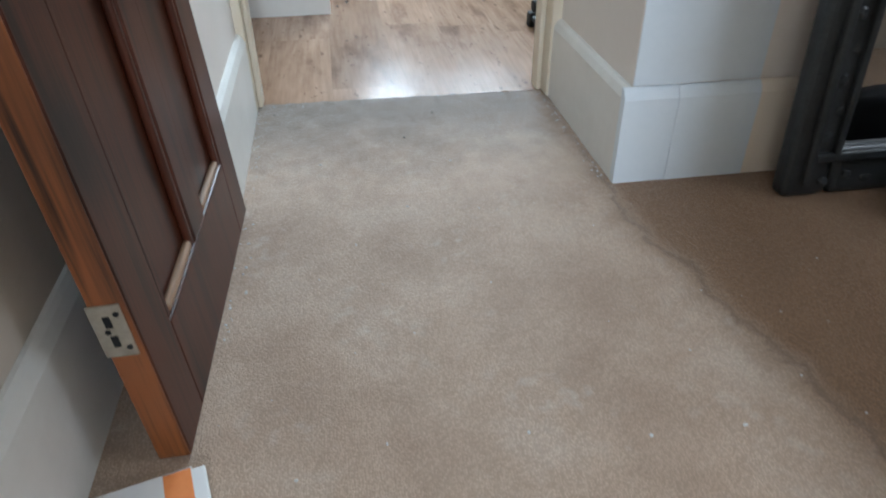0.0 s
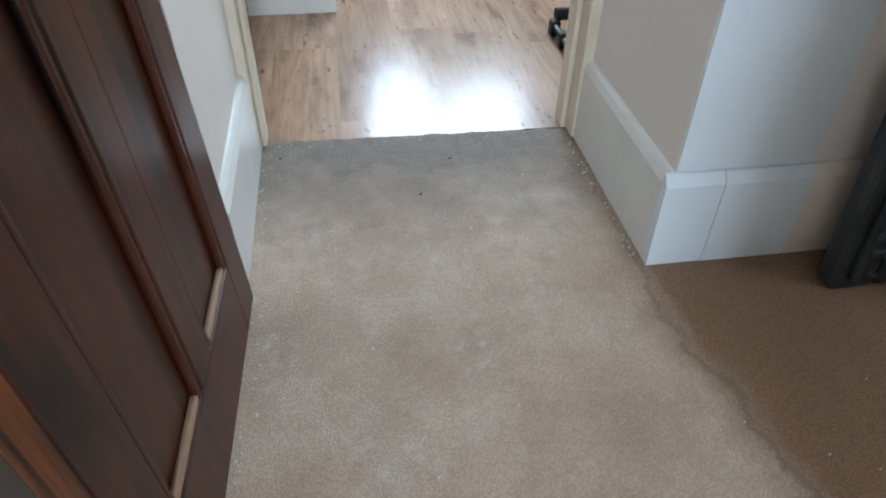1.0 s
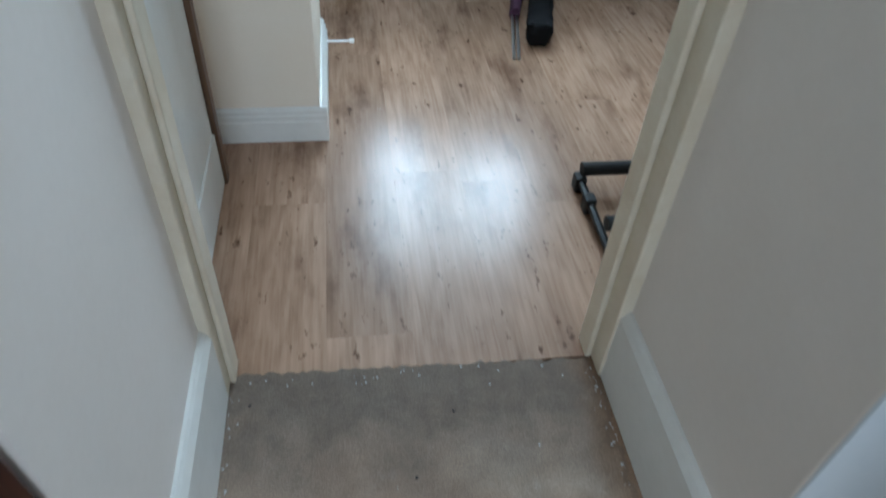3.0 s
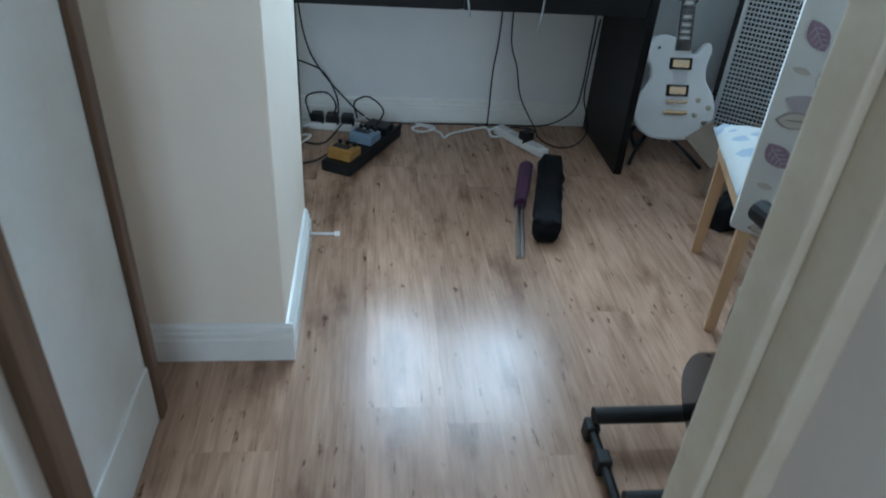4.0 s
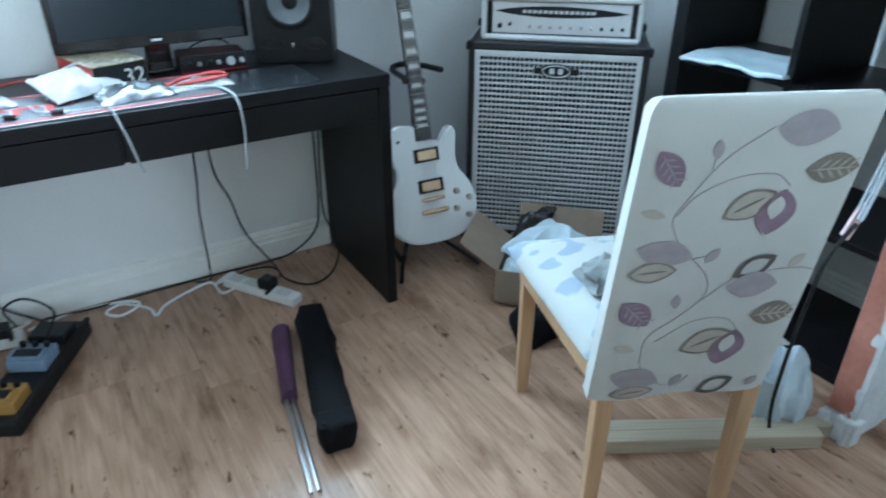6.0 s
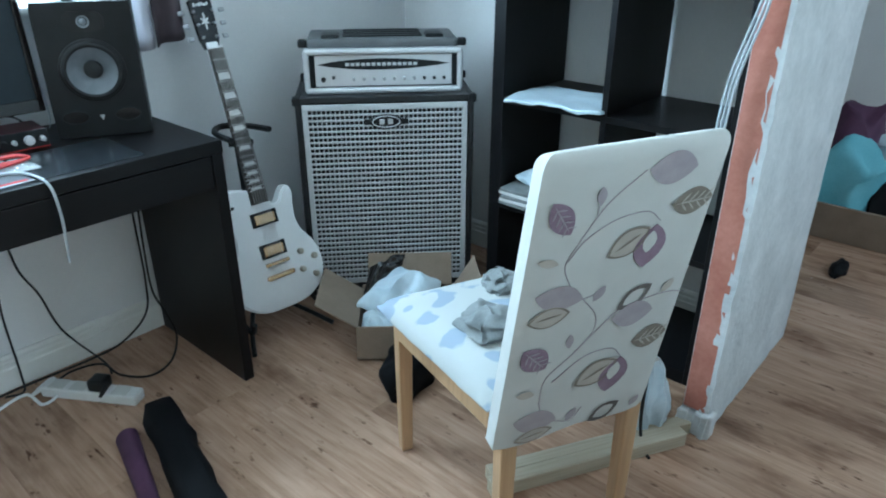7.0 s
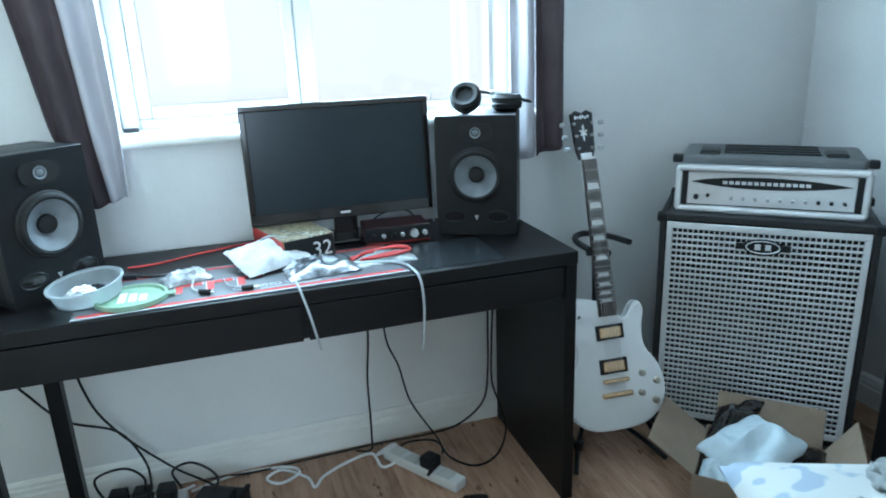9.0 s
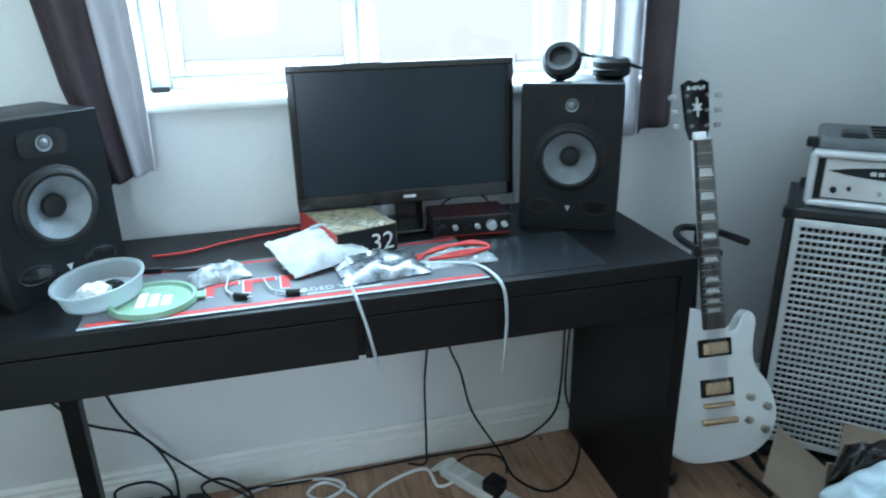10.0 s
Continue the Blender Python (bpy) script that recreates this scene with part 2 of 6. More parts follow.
PURPLE = mottled("purple_cloth", (0.05, 0.018, 0.042), (0.085, 0.03, 0.07), 0.8, 10, 400, 0.3)
STEEL = mottled("brushed_steel", (0.5, 0.5, 0.5), (0.62, 0.62, 0.62), 0.28, 15, 200, 0.05, metal=1.0)
DULLMETAL = mottled("dull_nickel", (0.42, 0.38, 0.31), (0.58, 0.54, 0.46), 0.38, 60, 200, 0.15, metal=1.0)
GOLD = mottled("gold_plate", (0.62, 0.44, 0.25), (0.75, 0.56, 0.36), 0.25, 30, 200, 0.05, metal=1.0)
ALU = mottled("pale_aluminium", (0.6, 0.61, 0.62), (0.7, 0.71, 0.72), 0.35, 12, 150, 0.06, metal=0.6)
GRILLE = mottled("silver_grille_paint", (0.50, 0.51, 0.51), (0.60, 0.61, 0.61), 0.45, 12, 200, 0.06, metal=0.1)
WHITELAC = mottled("white_guitar_lacquer", (0.74, 0.75, 0.75), (0.78, 0.79, 0.79), 0.16, 4, 100, 0)
WHITEPL = mottled("white_plastic", (0.70, 0.70, 0.69), (0.78, 0.78, 0.77), 0.4, 14, 120, 0.05)
UPVC = mottled("aged_window_plastic", (0.58, 0.575, 0.55), (0.64, 0.635, 0.61), 0.45, 14, 120, 0.05)
GREYPL = mottled("grey_plastic", (0.33, 0.34, 0.35), (0.42, 0.43, 0.44), 0.45, 14, 120, 0.05)
CABLE = mottled("pale_cable", (0.33, 0.36, 0.38), (0.42, 0.45, 0.47), 0.5, 30, 200, 0.03)
CONE = mottled("woofer_cone", (0.12, 0.135, 0.15), (0.175, 0.19, 0.205), 0.5, 30, 500, 0.25, 0.0006)
CARD = mottled("cardboard", (0.21, 0.155, 0.11), (0.29, 0.22, 0.16), 0.85, 8, 200, 0.15)
POLY = mottled("crumpled_poly_bag", (0.47, 0.57, 0.63), (0.60, 0.69, 0.74), 0.3, 14, 60, 0.4, 0.004)
GREYCLOTH = mottled("grey_cloth", (0.13, 0.14, 0.14), (0.27, 0.285, 0.28), 0.85, 12, 300, 0.4, 0.002)
CURTAIN = mottled("aubergine_curtain", (0.045, 0.032, 0.036), (0.085, 0.062, 0.07), 0.8, 6, 420, 0.4, 0.001)
# inner fold of the curtains, window light through it put into the colour
LITLINING = mottled("lit_curtain_lining", (0.42, 0.41, 0.45), (0.52, 0.51, 0.55), 0.8, 6, 300, 0.3, 0.001)
REDPLASTER = mottled("red_bare_plaster", (0.34, 0.115, 0.075), (0.50, 0.22, 0.16), 0.85, 7, 90, 0.3, 0.002, rough2=0.9)
PLASTER = mottled("rough_white_plaster", (0.48, 0.50, 0.50), (0.66, 0.675, 0.67), 0.85, 9, 60, 0.6, 0.006)
RED = mottled("red_plastic", (0.36, 0.025, 0.022), (0.48, 0.045, 0.04), 0.5, 20, 150, 0.05, spec=0.25)
MIRROR, _n, _l, _b = shader("mirror_silver", (0.85, 0.87, 0.87), 0.02, 1.0)
GLASS = glassy("window_glass")
CLEARBAG = glassy("clear_polythene", (0.93, 0.95, 0.96), 0.25, 0.75, 1.3)
TUB = glassy("frosted_tub", (0.80, 0.86, 0.88), 0.35, 0.8, 1.25)

# ---- mesh helpers ----


def part(name, bm, material, parent=None, label="", smooth=False, at=None):
    """Link a bmesh as one mesh object, under a thing or a part."""
    me = bpy.data.meshes.new(name)
    bmesh.ops.recalc_face_normals(bm, faces=bm.faces)
    if smooth:
        for f in bm.faces:
            f.smooth = True
    bm.to_mesh(me)
    bm.free()
    me.materials.append(material)
    ob = new(name, me)
    ob.parent = parent
    if at is not None:
        ob.matrix_basis = at
    if smooth:
        me.set_sharp_from_angle(angle=radians(38))
    if label:
        ob["label"] = label
    return ob


def thing(name, label, category, m=None, group="", kind=""):
    ob = new(name)
    ob.empty_display_size = 0.1
    if m is not None:
        ob.matrix_basis = m
    return tagged(ob, label, category, group, kind)


def slab(x0, x1, y0, y1, z0, z1, bevel=0.0, segs=2, bm=None):
    """A box between two corners, its edges eased."""
    bm = bm or bmesh.new()
    r = bmesh.ops.create_cube(bm, size=1.0)
    bmesh.ops.transform(bm, verts=r["verts"], matrix=Matrix.Translation(((x0 + x1) / 2, (y0 + y1) / 2, (z0 + z1) / 2)) @ Matrix.Diagonal((abs(x1 - x0), abs(y1 - y0), abs(z1 - z0), 1)))
    if bevel:
        es = {e for v in r["verts"] for e in v.link_edges}
        bmesh.ops.bevel(bm, geom=list(es), offset=bevel, segments=segs, affect="EDGES", profile=0.5)
    return bm


def rod(p, q, r0, r1=None, n=12, bm=None):
    """A round bar from p to q."""
    bm = bm or bmesh.new()
    p, q = Vector(p), Vector(q)
    res = bmesh.ops.create_cone(bm, cap_ends=True, segments=n, radius1=r0, radius2=r0 if r1 is None else r1, depth=(q - p).length)
    turn = (q - p).to_track_quat("Z", "Y").to_matrix().to_4x4()
    bmesh.ops.transform(bm, verts=res["verts"], matrix=Matrix.Translation((p + q) / 2) @ turn)
    return bm


def lathe(profile, n=32, bm=None):
    """Turn (radius, height) pairs round z."""
    bm = bm or bmesh.new()
    rings = []
    for r, z in profile:
        if r < 1e-6:
            rings.append([bm.verts.new((0, 0, z))])
        else:
            rings.append([bm.verts.new((r * math.cos(2 * math.pi * i / n), r * math.sin(2 * math.pi * i / n), z)) for i in range(n)])
    for a, b in zip(rings, rings[1:]):
        for i in range(n):
            j = (i + 1) % n
            quad = [a[i % len(a)], a[j % len(a)], b[j % len(b)], b[i % len(b)]]
            uniq = list(dict.fromkeys(quad))
            if len(uniq) > 2:
                bm.faces.new(uniq)
    return bm


def smooth_path(points, n):
    """Catmull-Rom through the points."""
    P = [Vector(p) for p in points]
    P = [2 * P[0] - P[1]] + P + [2 * P[-1] - P[-2]]
    out = []
    for i in range(1, len(P) - 2):
        a, b, c, d = P[i - 1:i + 3]
        for k in range(n):
            t = k / n
            out.append(0.5 * (2 * b + (c - a) * t + (2 * a - 5 * b + 4 * c - d) * t * t + (3 * b - a - 3 * c + d) * t ** 3))
    out.append(P[-2])
    return out


def tube(points, r, n=8, sides=7, bm=None, flat=1.0):
    """A cable along a smooth path."""
    bm = bm or bmesh.new()
    pts = smooth_path(points, n)
    rings, prev = [], None
    for i, p in enumerate(pts):
        d = (pts[min(i + 1, len(pts) - 1)] - pts[max(i - 1, 0)]).normalized()
        ref = prev if prev is not None else (Vector((0, 0, 1)) if abs(d.z) < 0.9 else Vector((1, 0, 0)))
        u = (ref - d * ref.dot(d)).normalized()
        prev = u
        w = d.cross(u)
        rings.append([bm.verts.new(p + r * (math.cos(2 * math.pi * k / sides) * u * flat + math.sin(2 * math.pi * k / sides) * w)) for k in range(sides)])
    for a, b in zip(rings, rings[1:]):
        for k in range(sides):
            bm.faces.new((a[k], a[(k + 1) % sides], b[(k + 1) % sides], b[k]))
    bm.faces.new(rings[0])
    bm.faces.new(rings[-1][::-1])
    return bm


def extrude_outline(outline, z0, z1, bevel=0.0, segs=2):
    """A flat outline in x, y raised from z0 to z1."""
    bm = bmesh.new()
    f = bm.faces.new([bm.verts.new((x, y, z0)) for x, y in outline])
    r = bmesh.ops.extrude_face_region(bm, geom=[f])
    bmesh.ops.translate(bm, verts=[v for v in r["geom"] if isinstance(v, bmesh.types.BMVert)], vec=(0, 0, z1 - z0))
    if bevel:
        es = [e for e in bm.edges if abs(e.verts[0].co.z - e.verts[1].co.z) < 1e-6]
        bmesh.ops.bevel(bm, geom=es, offset=bevel, segments=segs, affect="EDGES")
    return bm


def profile_run(profile, p, q, bm=None):
    """Sweep a skirting profile (out, up) along the floor from p to q; it stands out to the left of the way."""
    bm = bm or bmesh.new()
    p, q = Vector((*p, 0)), Vector((*q, 0))
    d = (q - p).normalized()
    out = Vector((-d.y, d.x, 0))
    a = [bm.verts.new(p + out * o + Vector((0, 0, h))) for o, h in profile]
    b = [bm.verts.new(q + out * o + Vector((0, 0, h))) for o, h in profile]
    for i in range(len(profile)):
        j = (i + 1) % len(profile)
        bm.faces.new((a[i], a[j], b[j], b[i]))
    bm.faces.new(a)
    bm.faces.new(b[::-1])
    return bm


def crumple(bm, amp, freq, seed=0.0):
    for v in bm.verts:
        p = v.co * freq + Vector((seed, seed * 1.7, seed * 0.3))
        v.co += Vector((noise.noise(p), noise.noise(p + Vector((9, 3, 1))), noise.noise(p + Vector((2, 8, 5))))) * amp
    return bm


def lump(sx, sy, sz, amp, freq, seed, sub=3):
    """A crumpled soft heap that lies on z = 0."""
    bm = bmesh.new()
    bmesh.ops.create_icosphere(bm, subdivisions=sub, radius=1.0)
    crumple(bm, amp, freq, seed)
    for v in bm.verts:
        v.co = Vector((v.co.x * sx, v.co.y * sy, max(v.co.z, -0.35) * sz))
    low = min(v.co.z for v in bm.verts)
    bmesh.ops.translate(bm, verts=bm.verts, vec=(0, 0, -low))
    return bm

# ---- the setting ----


def structure(name, bm, material, label, category):
    return tagged(part(name, bm, material), label, category, kind="structure")


H = 2.4
structure("subfloor", slab(-1.1, 5.0, -3.2, 5.1, -0.12, -0.012), UNDERLAY, "dark screed under the floor coverings", "floor")

# hall walls
structure("wall_hall_west", slab(-0.62, -0.483, -3.0, 1.62, -0.01, H), CREAMWALL, "dull cream painted hall wall behind the door", "wall")
structure("wall_passage_west", slab(-0.62, -0.355, 1.622, 2.2, -0.01, H), HALLWALL, "off-white painted wall of the short passage", "wall")
structure("wall_passage_east", slab(0.47, 2.0, 1.62, 2.2, -0.01, H, 0.004), HALLWALL, "off-white painted wall corner beside the passage", "wall")
# unseen piece, added to keep hall light off the wall behind the door
structure("wall_hall_blocker_west", slab(-0.483, -0.30, 0.17, 0.27, -0.01, H, 0.004), CREAMWALL, "unseen cream wall piece added to shade the wall behind the door", "wall")
# unseen wall, added to cut the hall light off towards the right
structure("wall_hall_blocker_east", slab(0.398, 2.0, 0.17, 0.27, -0.01, H), CREAMWALL, "unseen cream wall added to shade the right side of the hall", "wall")
bm = slab(2.0, 2.1, -3.0, 0.52, -0.01, H)
slab(2.0, 2.1, 1.12, 2.2, -0.01, H, bm=bm)
slab(2.0, 2.1, 0.52, 1.12, -0.01, 0.88, bm=bm)
slab(2.0, 2.1, 0.52, 1.12, 2.12, H, bm=bm)
structure("wall_hall_east", bm, CREAMWALL, "cream painted side wall of the hall with an unseen opening added for light", "wall")
bm = slab(-0.6, -0.25, -3.1, -3.0, -0.01, H)
slab(0.49, 2.1, -3.1, -3.0, -0.01, H, bm=bm)
slab(-0.25, 0.49, -3.1, -3.0, -0.01, 0.82, bm=bm)
slab(-0.25, 0.49, -3.1, -3.0, 2.28, H, bm=bm)
structure("wall_hall_south", bm, CREAMWALL, "cream end wall of the hall with a tall window", "wall")
structure("lintel", slab(-0.36, 0.475, 2.0, 2.195, 2.02, H), HALLWALL, "painted wall over the passage doorway", "wall")

# room walls
bm = slab(-1.0, -0.02, 4.6, 4.85, -0.01, H)
slab(1.2, 2.4, 4.6, 4.85, -0.01, H, bm=bm)
slab(-0.02, 1.2, 4.6, 4.85, -0.01, 1.036, bm=bm)
slab(-0.02, 1.2, 4.6, 4.85, 2.16, H, bm=bm)
structure("wall_window", bm, WALL, "pale grey painted wall with a window opening", "wall")
structure("wall_east", slab(2.3, 2.4, 3.022, 4.6, -0.01, H), WALL, "pale grey painted side wall behind the shelf", "wall")
structure("wall_stub", slab(-1.0, -0.145, 3.032, 3.63, -0.01, H, 0.005), LIGHTENEDCREAM, "cream painted stub wall with a worn corner", "wall")
structure("wall_room_west", slab(-1.1, -1.0, 3.0, 4.85, -0.01, H), WALL, "pale painted side wall beyond the desk", "wall")
bm = slab(-0.6, -0.425, 2.202, 2.40, -0.01, H)
slab(-0.6, -0.425, 2.40, 2.86, 2.062, H, bm=bm)
slab(-0.6, -0.51, 2.86, 3.03, -0.01, H, bm=bm)
structure("wall_cupboard", bm, HALLWALL, "off-white wall round a cupboard door", "wall")
structure("wall_side_east", slab(4.6, 4.7, 0.7, 4.85, -0.01, H), WALL, "pale wall of the next room", "wall")
structure("wall_side_north", slab(2.4, 4.6, 4.6, 4.85, -0.01, H), WALL, "pale wall of the next room", "wall")
bm = slab(2.1, 2.6, 0.7, 0.8, -0.01, H)
slab(4.0, 4.6, 0.7, 0.8, -0.01, H, bm=bm)
slab(2.6, 4.0, 0.7, 0.8, -0.01, 0.9, bm=bm)
slab(2.6, 4.0, 0.7, 0.8, 2.2, H, bm=bm)
structure("wall_side_south", bm, WALL, "pale wall of the next room with an unseen opening added for light", "wall")
structure("ceiling", slab(-1.1, 4.7, -3.1, 4.85, H, H + 0.1), CEIL, "white painted ceiling", "ceiling")

# stripped wall end: bare red plaster with a ragged white skim
post = structure("wall_nib", slab(1.738, 2.4, 2.952, 3.02, -0.01, H), PLASTER, "stripped wall end of rough white skim", "wall")
bm = slab(1.729, 1.7385, 2.958, 3.016, 0.075, H)
part("bare_plaster", bm, REDPLASTER, post, "bare red plaster strip")
rng = random.Random(5)
bm = bmesh.new()
edge_a, edge_b = [], []
for i in range(80):
    z = 0.0 + i * 0.03
    w = 0.012 + 0.010 * noise.noise(Vector((z * 9, 1, 0))) + 0.006 * rng.random() + (0.03 if z < 0.06 else 0)
    edge_a.append(bm.verts.new((1.7275 + 0.003 * rng.random(), 2.944 + 0.004 * rng.random(), z)))
    edge_b.append(bm.verts.new((1.7275 + 0.003 * rng.random(), 2.952 + w, z)))
for i in range(79):
    bm.faces.new((edge_a[i], edge_a[i + 1], edge_b[i + 1], edge_b[i]))
r = bmesh.ops.extrude_face_region(bm, geom=bm.faces[:])
bmesh.ops.translate(bm, verts=[v for v in r["geom"] if isinstance(v, bmesh.types.BMVert)], vec=(0.012, 0, 0))
part("ragged_skim", bm, PLASTER, post, "ragged edge of white plaster skim")
bm = bmesh.new()
n0 = 16
grid = [[bm.verts.new((1.73 + 0.67 * i / n0, 2.946 + 0.005 * noise.noise(Vector((i * 0.9, k * 0.35, 2))), 2.4 * k / 40)) for k in range(41)] for i in range(n0 + 1)]
for i in range(n0):
    for k in range(40):
        bm.faces.new((grid[i][k], grid[i + 1][k], grid[i + 1][k + 1], grid[i][k + 1]))
part("skim_coat", bm, PLASTER, post, smooth=True)
bm = bmesh.new()
for k in range(9):
    slab(1.712 + 0.012 * rng.random(), 1.76, 2.93 + 0.01 * k, 2.95 + 0.0105 * k, 0.0, 0.03 + 0.055 * rng.random(), 0.003, 1, bm)
crumple(bm, 0.008, 40)
part("broken_skirting_end", bm, PLASTER, post, "broken plaster edge at the floor")

# skirting boards
tall = [(0, 0), (0.02, 0), (0.02, 0.188), (0.016, 0.196), (0.012, 0.203), (0.006, 0.209), (0, 0.21)]
low = [(0, 0), (0.020, 0), (0.020, 0.066), (0.016, 0.070), (0.016, 0.084), (0.012, 0.088), (0.012, 0.099), (0.006, 0.107), (0, 0.108)]


def baseboard(profile, runs, label, paint=TRIM):
    bm = bmesh.new()
    for p, q in runs:
        profile_run(profile, p, q, bm)
    return structure("baseboard", bm, paint, label, "skirting board")


baseboard(tall, [((0.47, 1.62), (0.47, 2.098))], "tall white painted skirting along the passage")
# the daylit tone ends at x 0.745, set by colour and not by lamps
baseboard(tall, [((0.745, 1.6185), (0.567, 1.6185)), ((0.5665, 1.62), (0.45, 1.62))], "tall white skirting with a butt joint, daylight put into its bluish colour", DAYLIT)
baseboard(tall, [((1.2, 1.6185), (0.7452, 1.6185))], "tall cream skirting behind the mirror, beyond the daylit part", LIGHTENEDCREAM)
daylit_patch = structure("daylit_wall_patch", slab(0.4715, 0.745, 1.6165, 1.6205, 0.212, H - 0.002), DAYLIT, "bluish white patch for the daylit part of the wall, stopping at a straight edge", "paint")
baseboard(tall, [((-0.355, 2.12), (-0.355, 1.622))], "tall white painted skirting along the passage")
baseboard(tall, [((-0.483, 1.62), (-0.483, 0.272))], "tall skirting behind the leaning door")
baseboard(low, [((-0.145, 3.605), (-0.145, 3.032))], "white stepped skirting on the stub wall")
baseboard(low, [((-0.125, 3.032), (-0.509, 3.032))], "white stepped skirting on the stub wall")
baseboard(low, [((2.3, 4.6), (-1.0, 4.6))], "white stepped skirting under the window")
baseboard(low, [((2.3, 3.022), (2.3, 4.6))], "white stepped skirting on the side wall")

# doorway lining in yellowed cream gloss
frame_1 = thing("door_frame", "yellowed cream gloss door lining without a door", "door frame", kind="structure")
for x0, x1, y0, y1 in ((-0.362, -0.334, 2.118, 2.21), (-0.334, -0.322, 2.15, 2.205), (0.444, 0.476, 2.098, 2.21), (0.430, 0.444, 2.15, 2.205)):
    part("post", slab(x0, x1, y0, y1, 0, 2.02, 0.004), CREAM, frame_1)
part("head", slab(-0.362, 0.476, 2.1, 2.21, 1.99, 2.03, 0.004), CREAM, frame_1)

# cupboard door in the side of the room
door_1 = thing("door_1", "plain white cupboard door in a brown timber frame", "door", kind="structure")
part("leaf", slab(-0.46, -0.415, 2.47, 2.815, 0.008, 2.0, 0.003), TRIM, door_1)
part("kick_rail", slab(-0.416, -0.409, 2.475, 2.812, 0.008, 0.17, 0.003), TRIM, door_1)
for y0, y1 in ((2.40, 2.468), (2.818, 2.857)):
    part("frame_post", slab(-0.50, -0.402, y0, y1, 0, 2.0, 0.004), FRAMEWOOD, door_1, "bare brown timber frame")
part("frame_head", slab(-0.50, -0.402, 2.40, 2.857, 2.0, 2.06, 0.004), FRAMEWOOD, door_1, "bare brown timber frame")

# window with its sill
window_1 = thing("window_1", "white framed double window, sky blown out", "window", kind="structure")
for x0, x1, z0, z1 in ((-0.02, 0.03, 1.055, 2.16), (1.15, 1.2, 1.055, 2.16), (0.03, 1.15, 1.055, 1.09), (0.03, 1.15, 2.11, 2.16), (0.50, 0.555, 1.09, 2.11)):
    part("window_frame", slab(x0, x1, 4.795, 4.85, z0, z1, 0.006), UPVC, window_1)
for x0, x1, z0, z1 in ((0.032, 0.067, 1.092, 2.108), (0.463, 0.498, 1.092, 2.108), (0.068, 0.462, 1.092, 1.127), (0.068, 0.462, 2.073, 2.108)):
    part("sash", slab(x0, x1, 4.785, 4.83, z0, z1, 0.006), UPVC, window_1)
for x0, x1 in ((0.062, 0.468), (0.553, 1.152)):
    g = part("pane", slab(x0, x1, 4.812, 4.818, 1.088, 2.112), GLASS, window_1)
    g.visible_shadow = False
structure("window_sill", slab(-0.06, 1.24, 4.565, 4.80, 1.037, 1.061, 0.008), TRIM, "white painted window sill", "sill")
structure("sky_backdrop", slab(-6, 7, 9.0, 9.02, -2, 8), glow("bright_overcast_sky", (1.0, 0.95, 0.87), 0.95), "bright overcast sky outside the window", "sky")

# ---- hall things ----


def panel_door():
    """A stained pine door off its hinges, leaning on the wall."""
    W, T, HT = 0.612, 0.042, 1.98
    d = thing("panel_door", "red-brown stained pine panel door leaning against the wall", "door",
              pose(-0.323, 1.612, 0.0, 0, 3.4, 178) @ pose(0, 0, 0))
    # local x runs along the thickness, y along the width, z up
    st = 0.088
    for y0, y1 in ((0, st), (W - st, W)):
        part("stile", slab(0, T, y0, y1, 0.004, HT, 0.003), DOORWOOD, d)
    part("hinge_edge", slab(0.0015, T - 0.0015, W, W + 0.002, 0.006, HT - 0.004), DOOREDGE, d, "bare orange pine edge")
    mid = W / 2
    part("muntin", slab(0, T, mid - 0.036, mid + 0.036, 0.157, HT - 0.099, 0.003), DOORWOOD, d)
    for z0, z1 in ((0.004, 0.158), (0.86, 1.02), (HT - 0.1, HT)):
        part("rail", slab(0.0, T, st - 0.001, W - st + 0.001, z0, z1, 0.003), DOORWOOD, d)
    for a, b in ((st, mid - 0.036), (mid + 0.036, W - st)):
        for z0, z1 in ((0.158, 0.86), (1.02, HT - 0.1)):
            part("panel", slab(0.014, T - 0.014, a - 0.004, b + 0.004, z0 - 0.004, z1 + 0.004, 0.002), DOORWOOD, d)
            for s0, s1 in ((0.002, 0.014), (T - 0.014, T - 0.002)):
                part("moulding", slab(s0, s1, a, a + 0.014, z0, z1, 0.004), DOORWOOD, d)
                part("moulding", slab(s0, s1, b - 0.014, b, z0, z1, 0.004), DOORWOOD, d)
                part("moulding", slab(s0, s1, a + 0.014, b - 0.014, z0, z0 + 0.014, 0.005, 3), LITLEDGE, d, "pale moulding ledge with the light it catches in its colour")
                part("moulding", slab(s0, s1, a + 0.014, b - 0.014, z1 - 0.014, z1, 0.004), DOORWOOD, d)
    for zc in (0.225, 1.72):
        h = part("hinge", slab(0.007, T + 0.002, W + 0.002, W + 0.0045, zc - 0.037, zc + 0.037, 0.0008, 1), DULLMETAL, d, "nickel butt hinge leaf")
        for xx, zz in ((0.014, -0.024), (0.03, 0.0), (0.014, 0.024)):
            part("screw", rod((xx, W + 0.004, zc + zz), (xx, W + 0.0052, zc + zz), 0.0035), BLACK, h)
        for zz in (-0.014, 0.014):
            part("slot", slab(0.022, 0.03, W + 0.0044, W + 0.0051, zc + zz - 0.008, zc + zz + 0.008), BLACK, h)
    return d


panel_door()


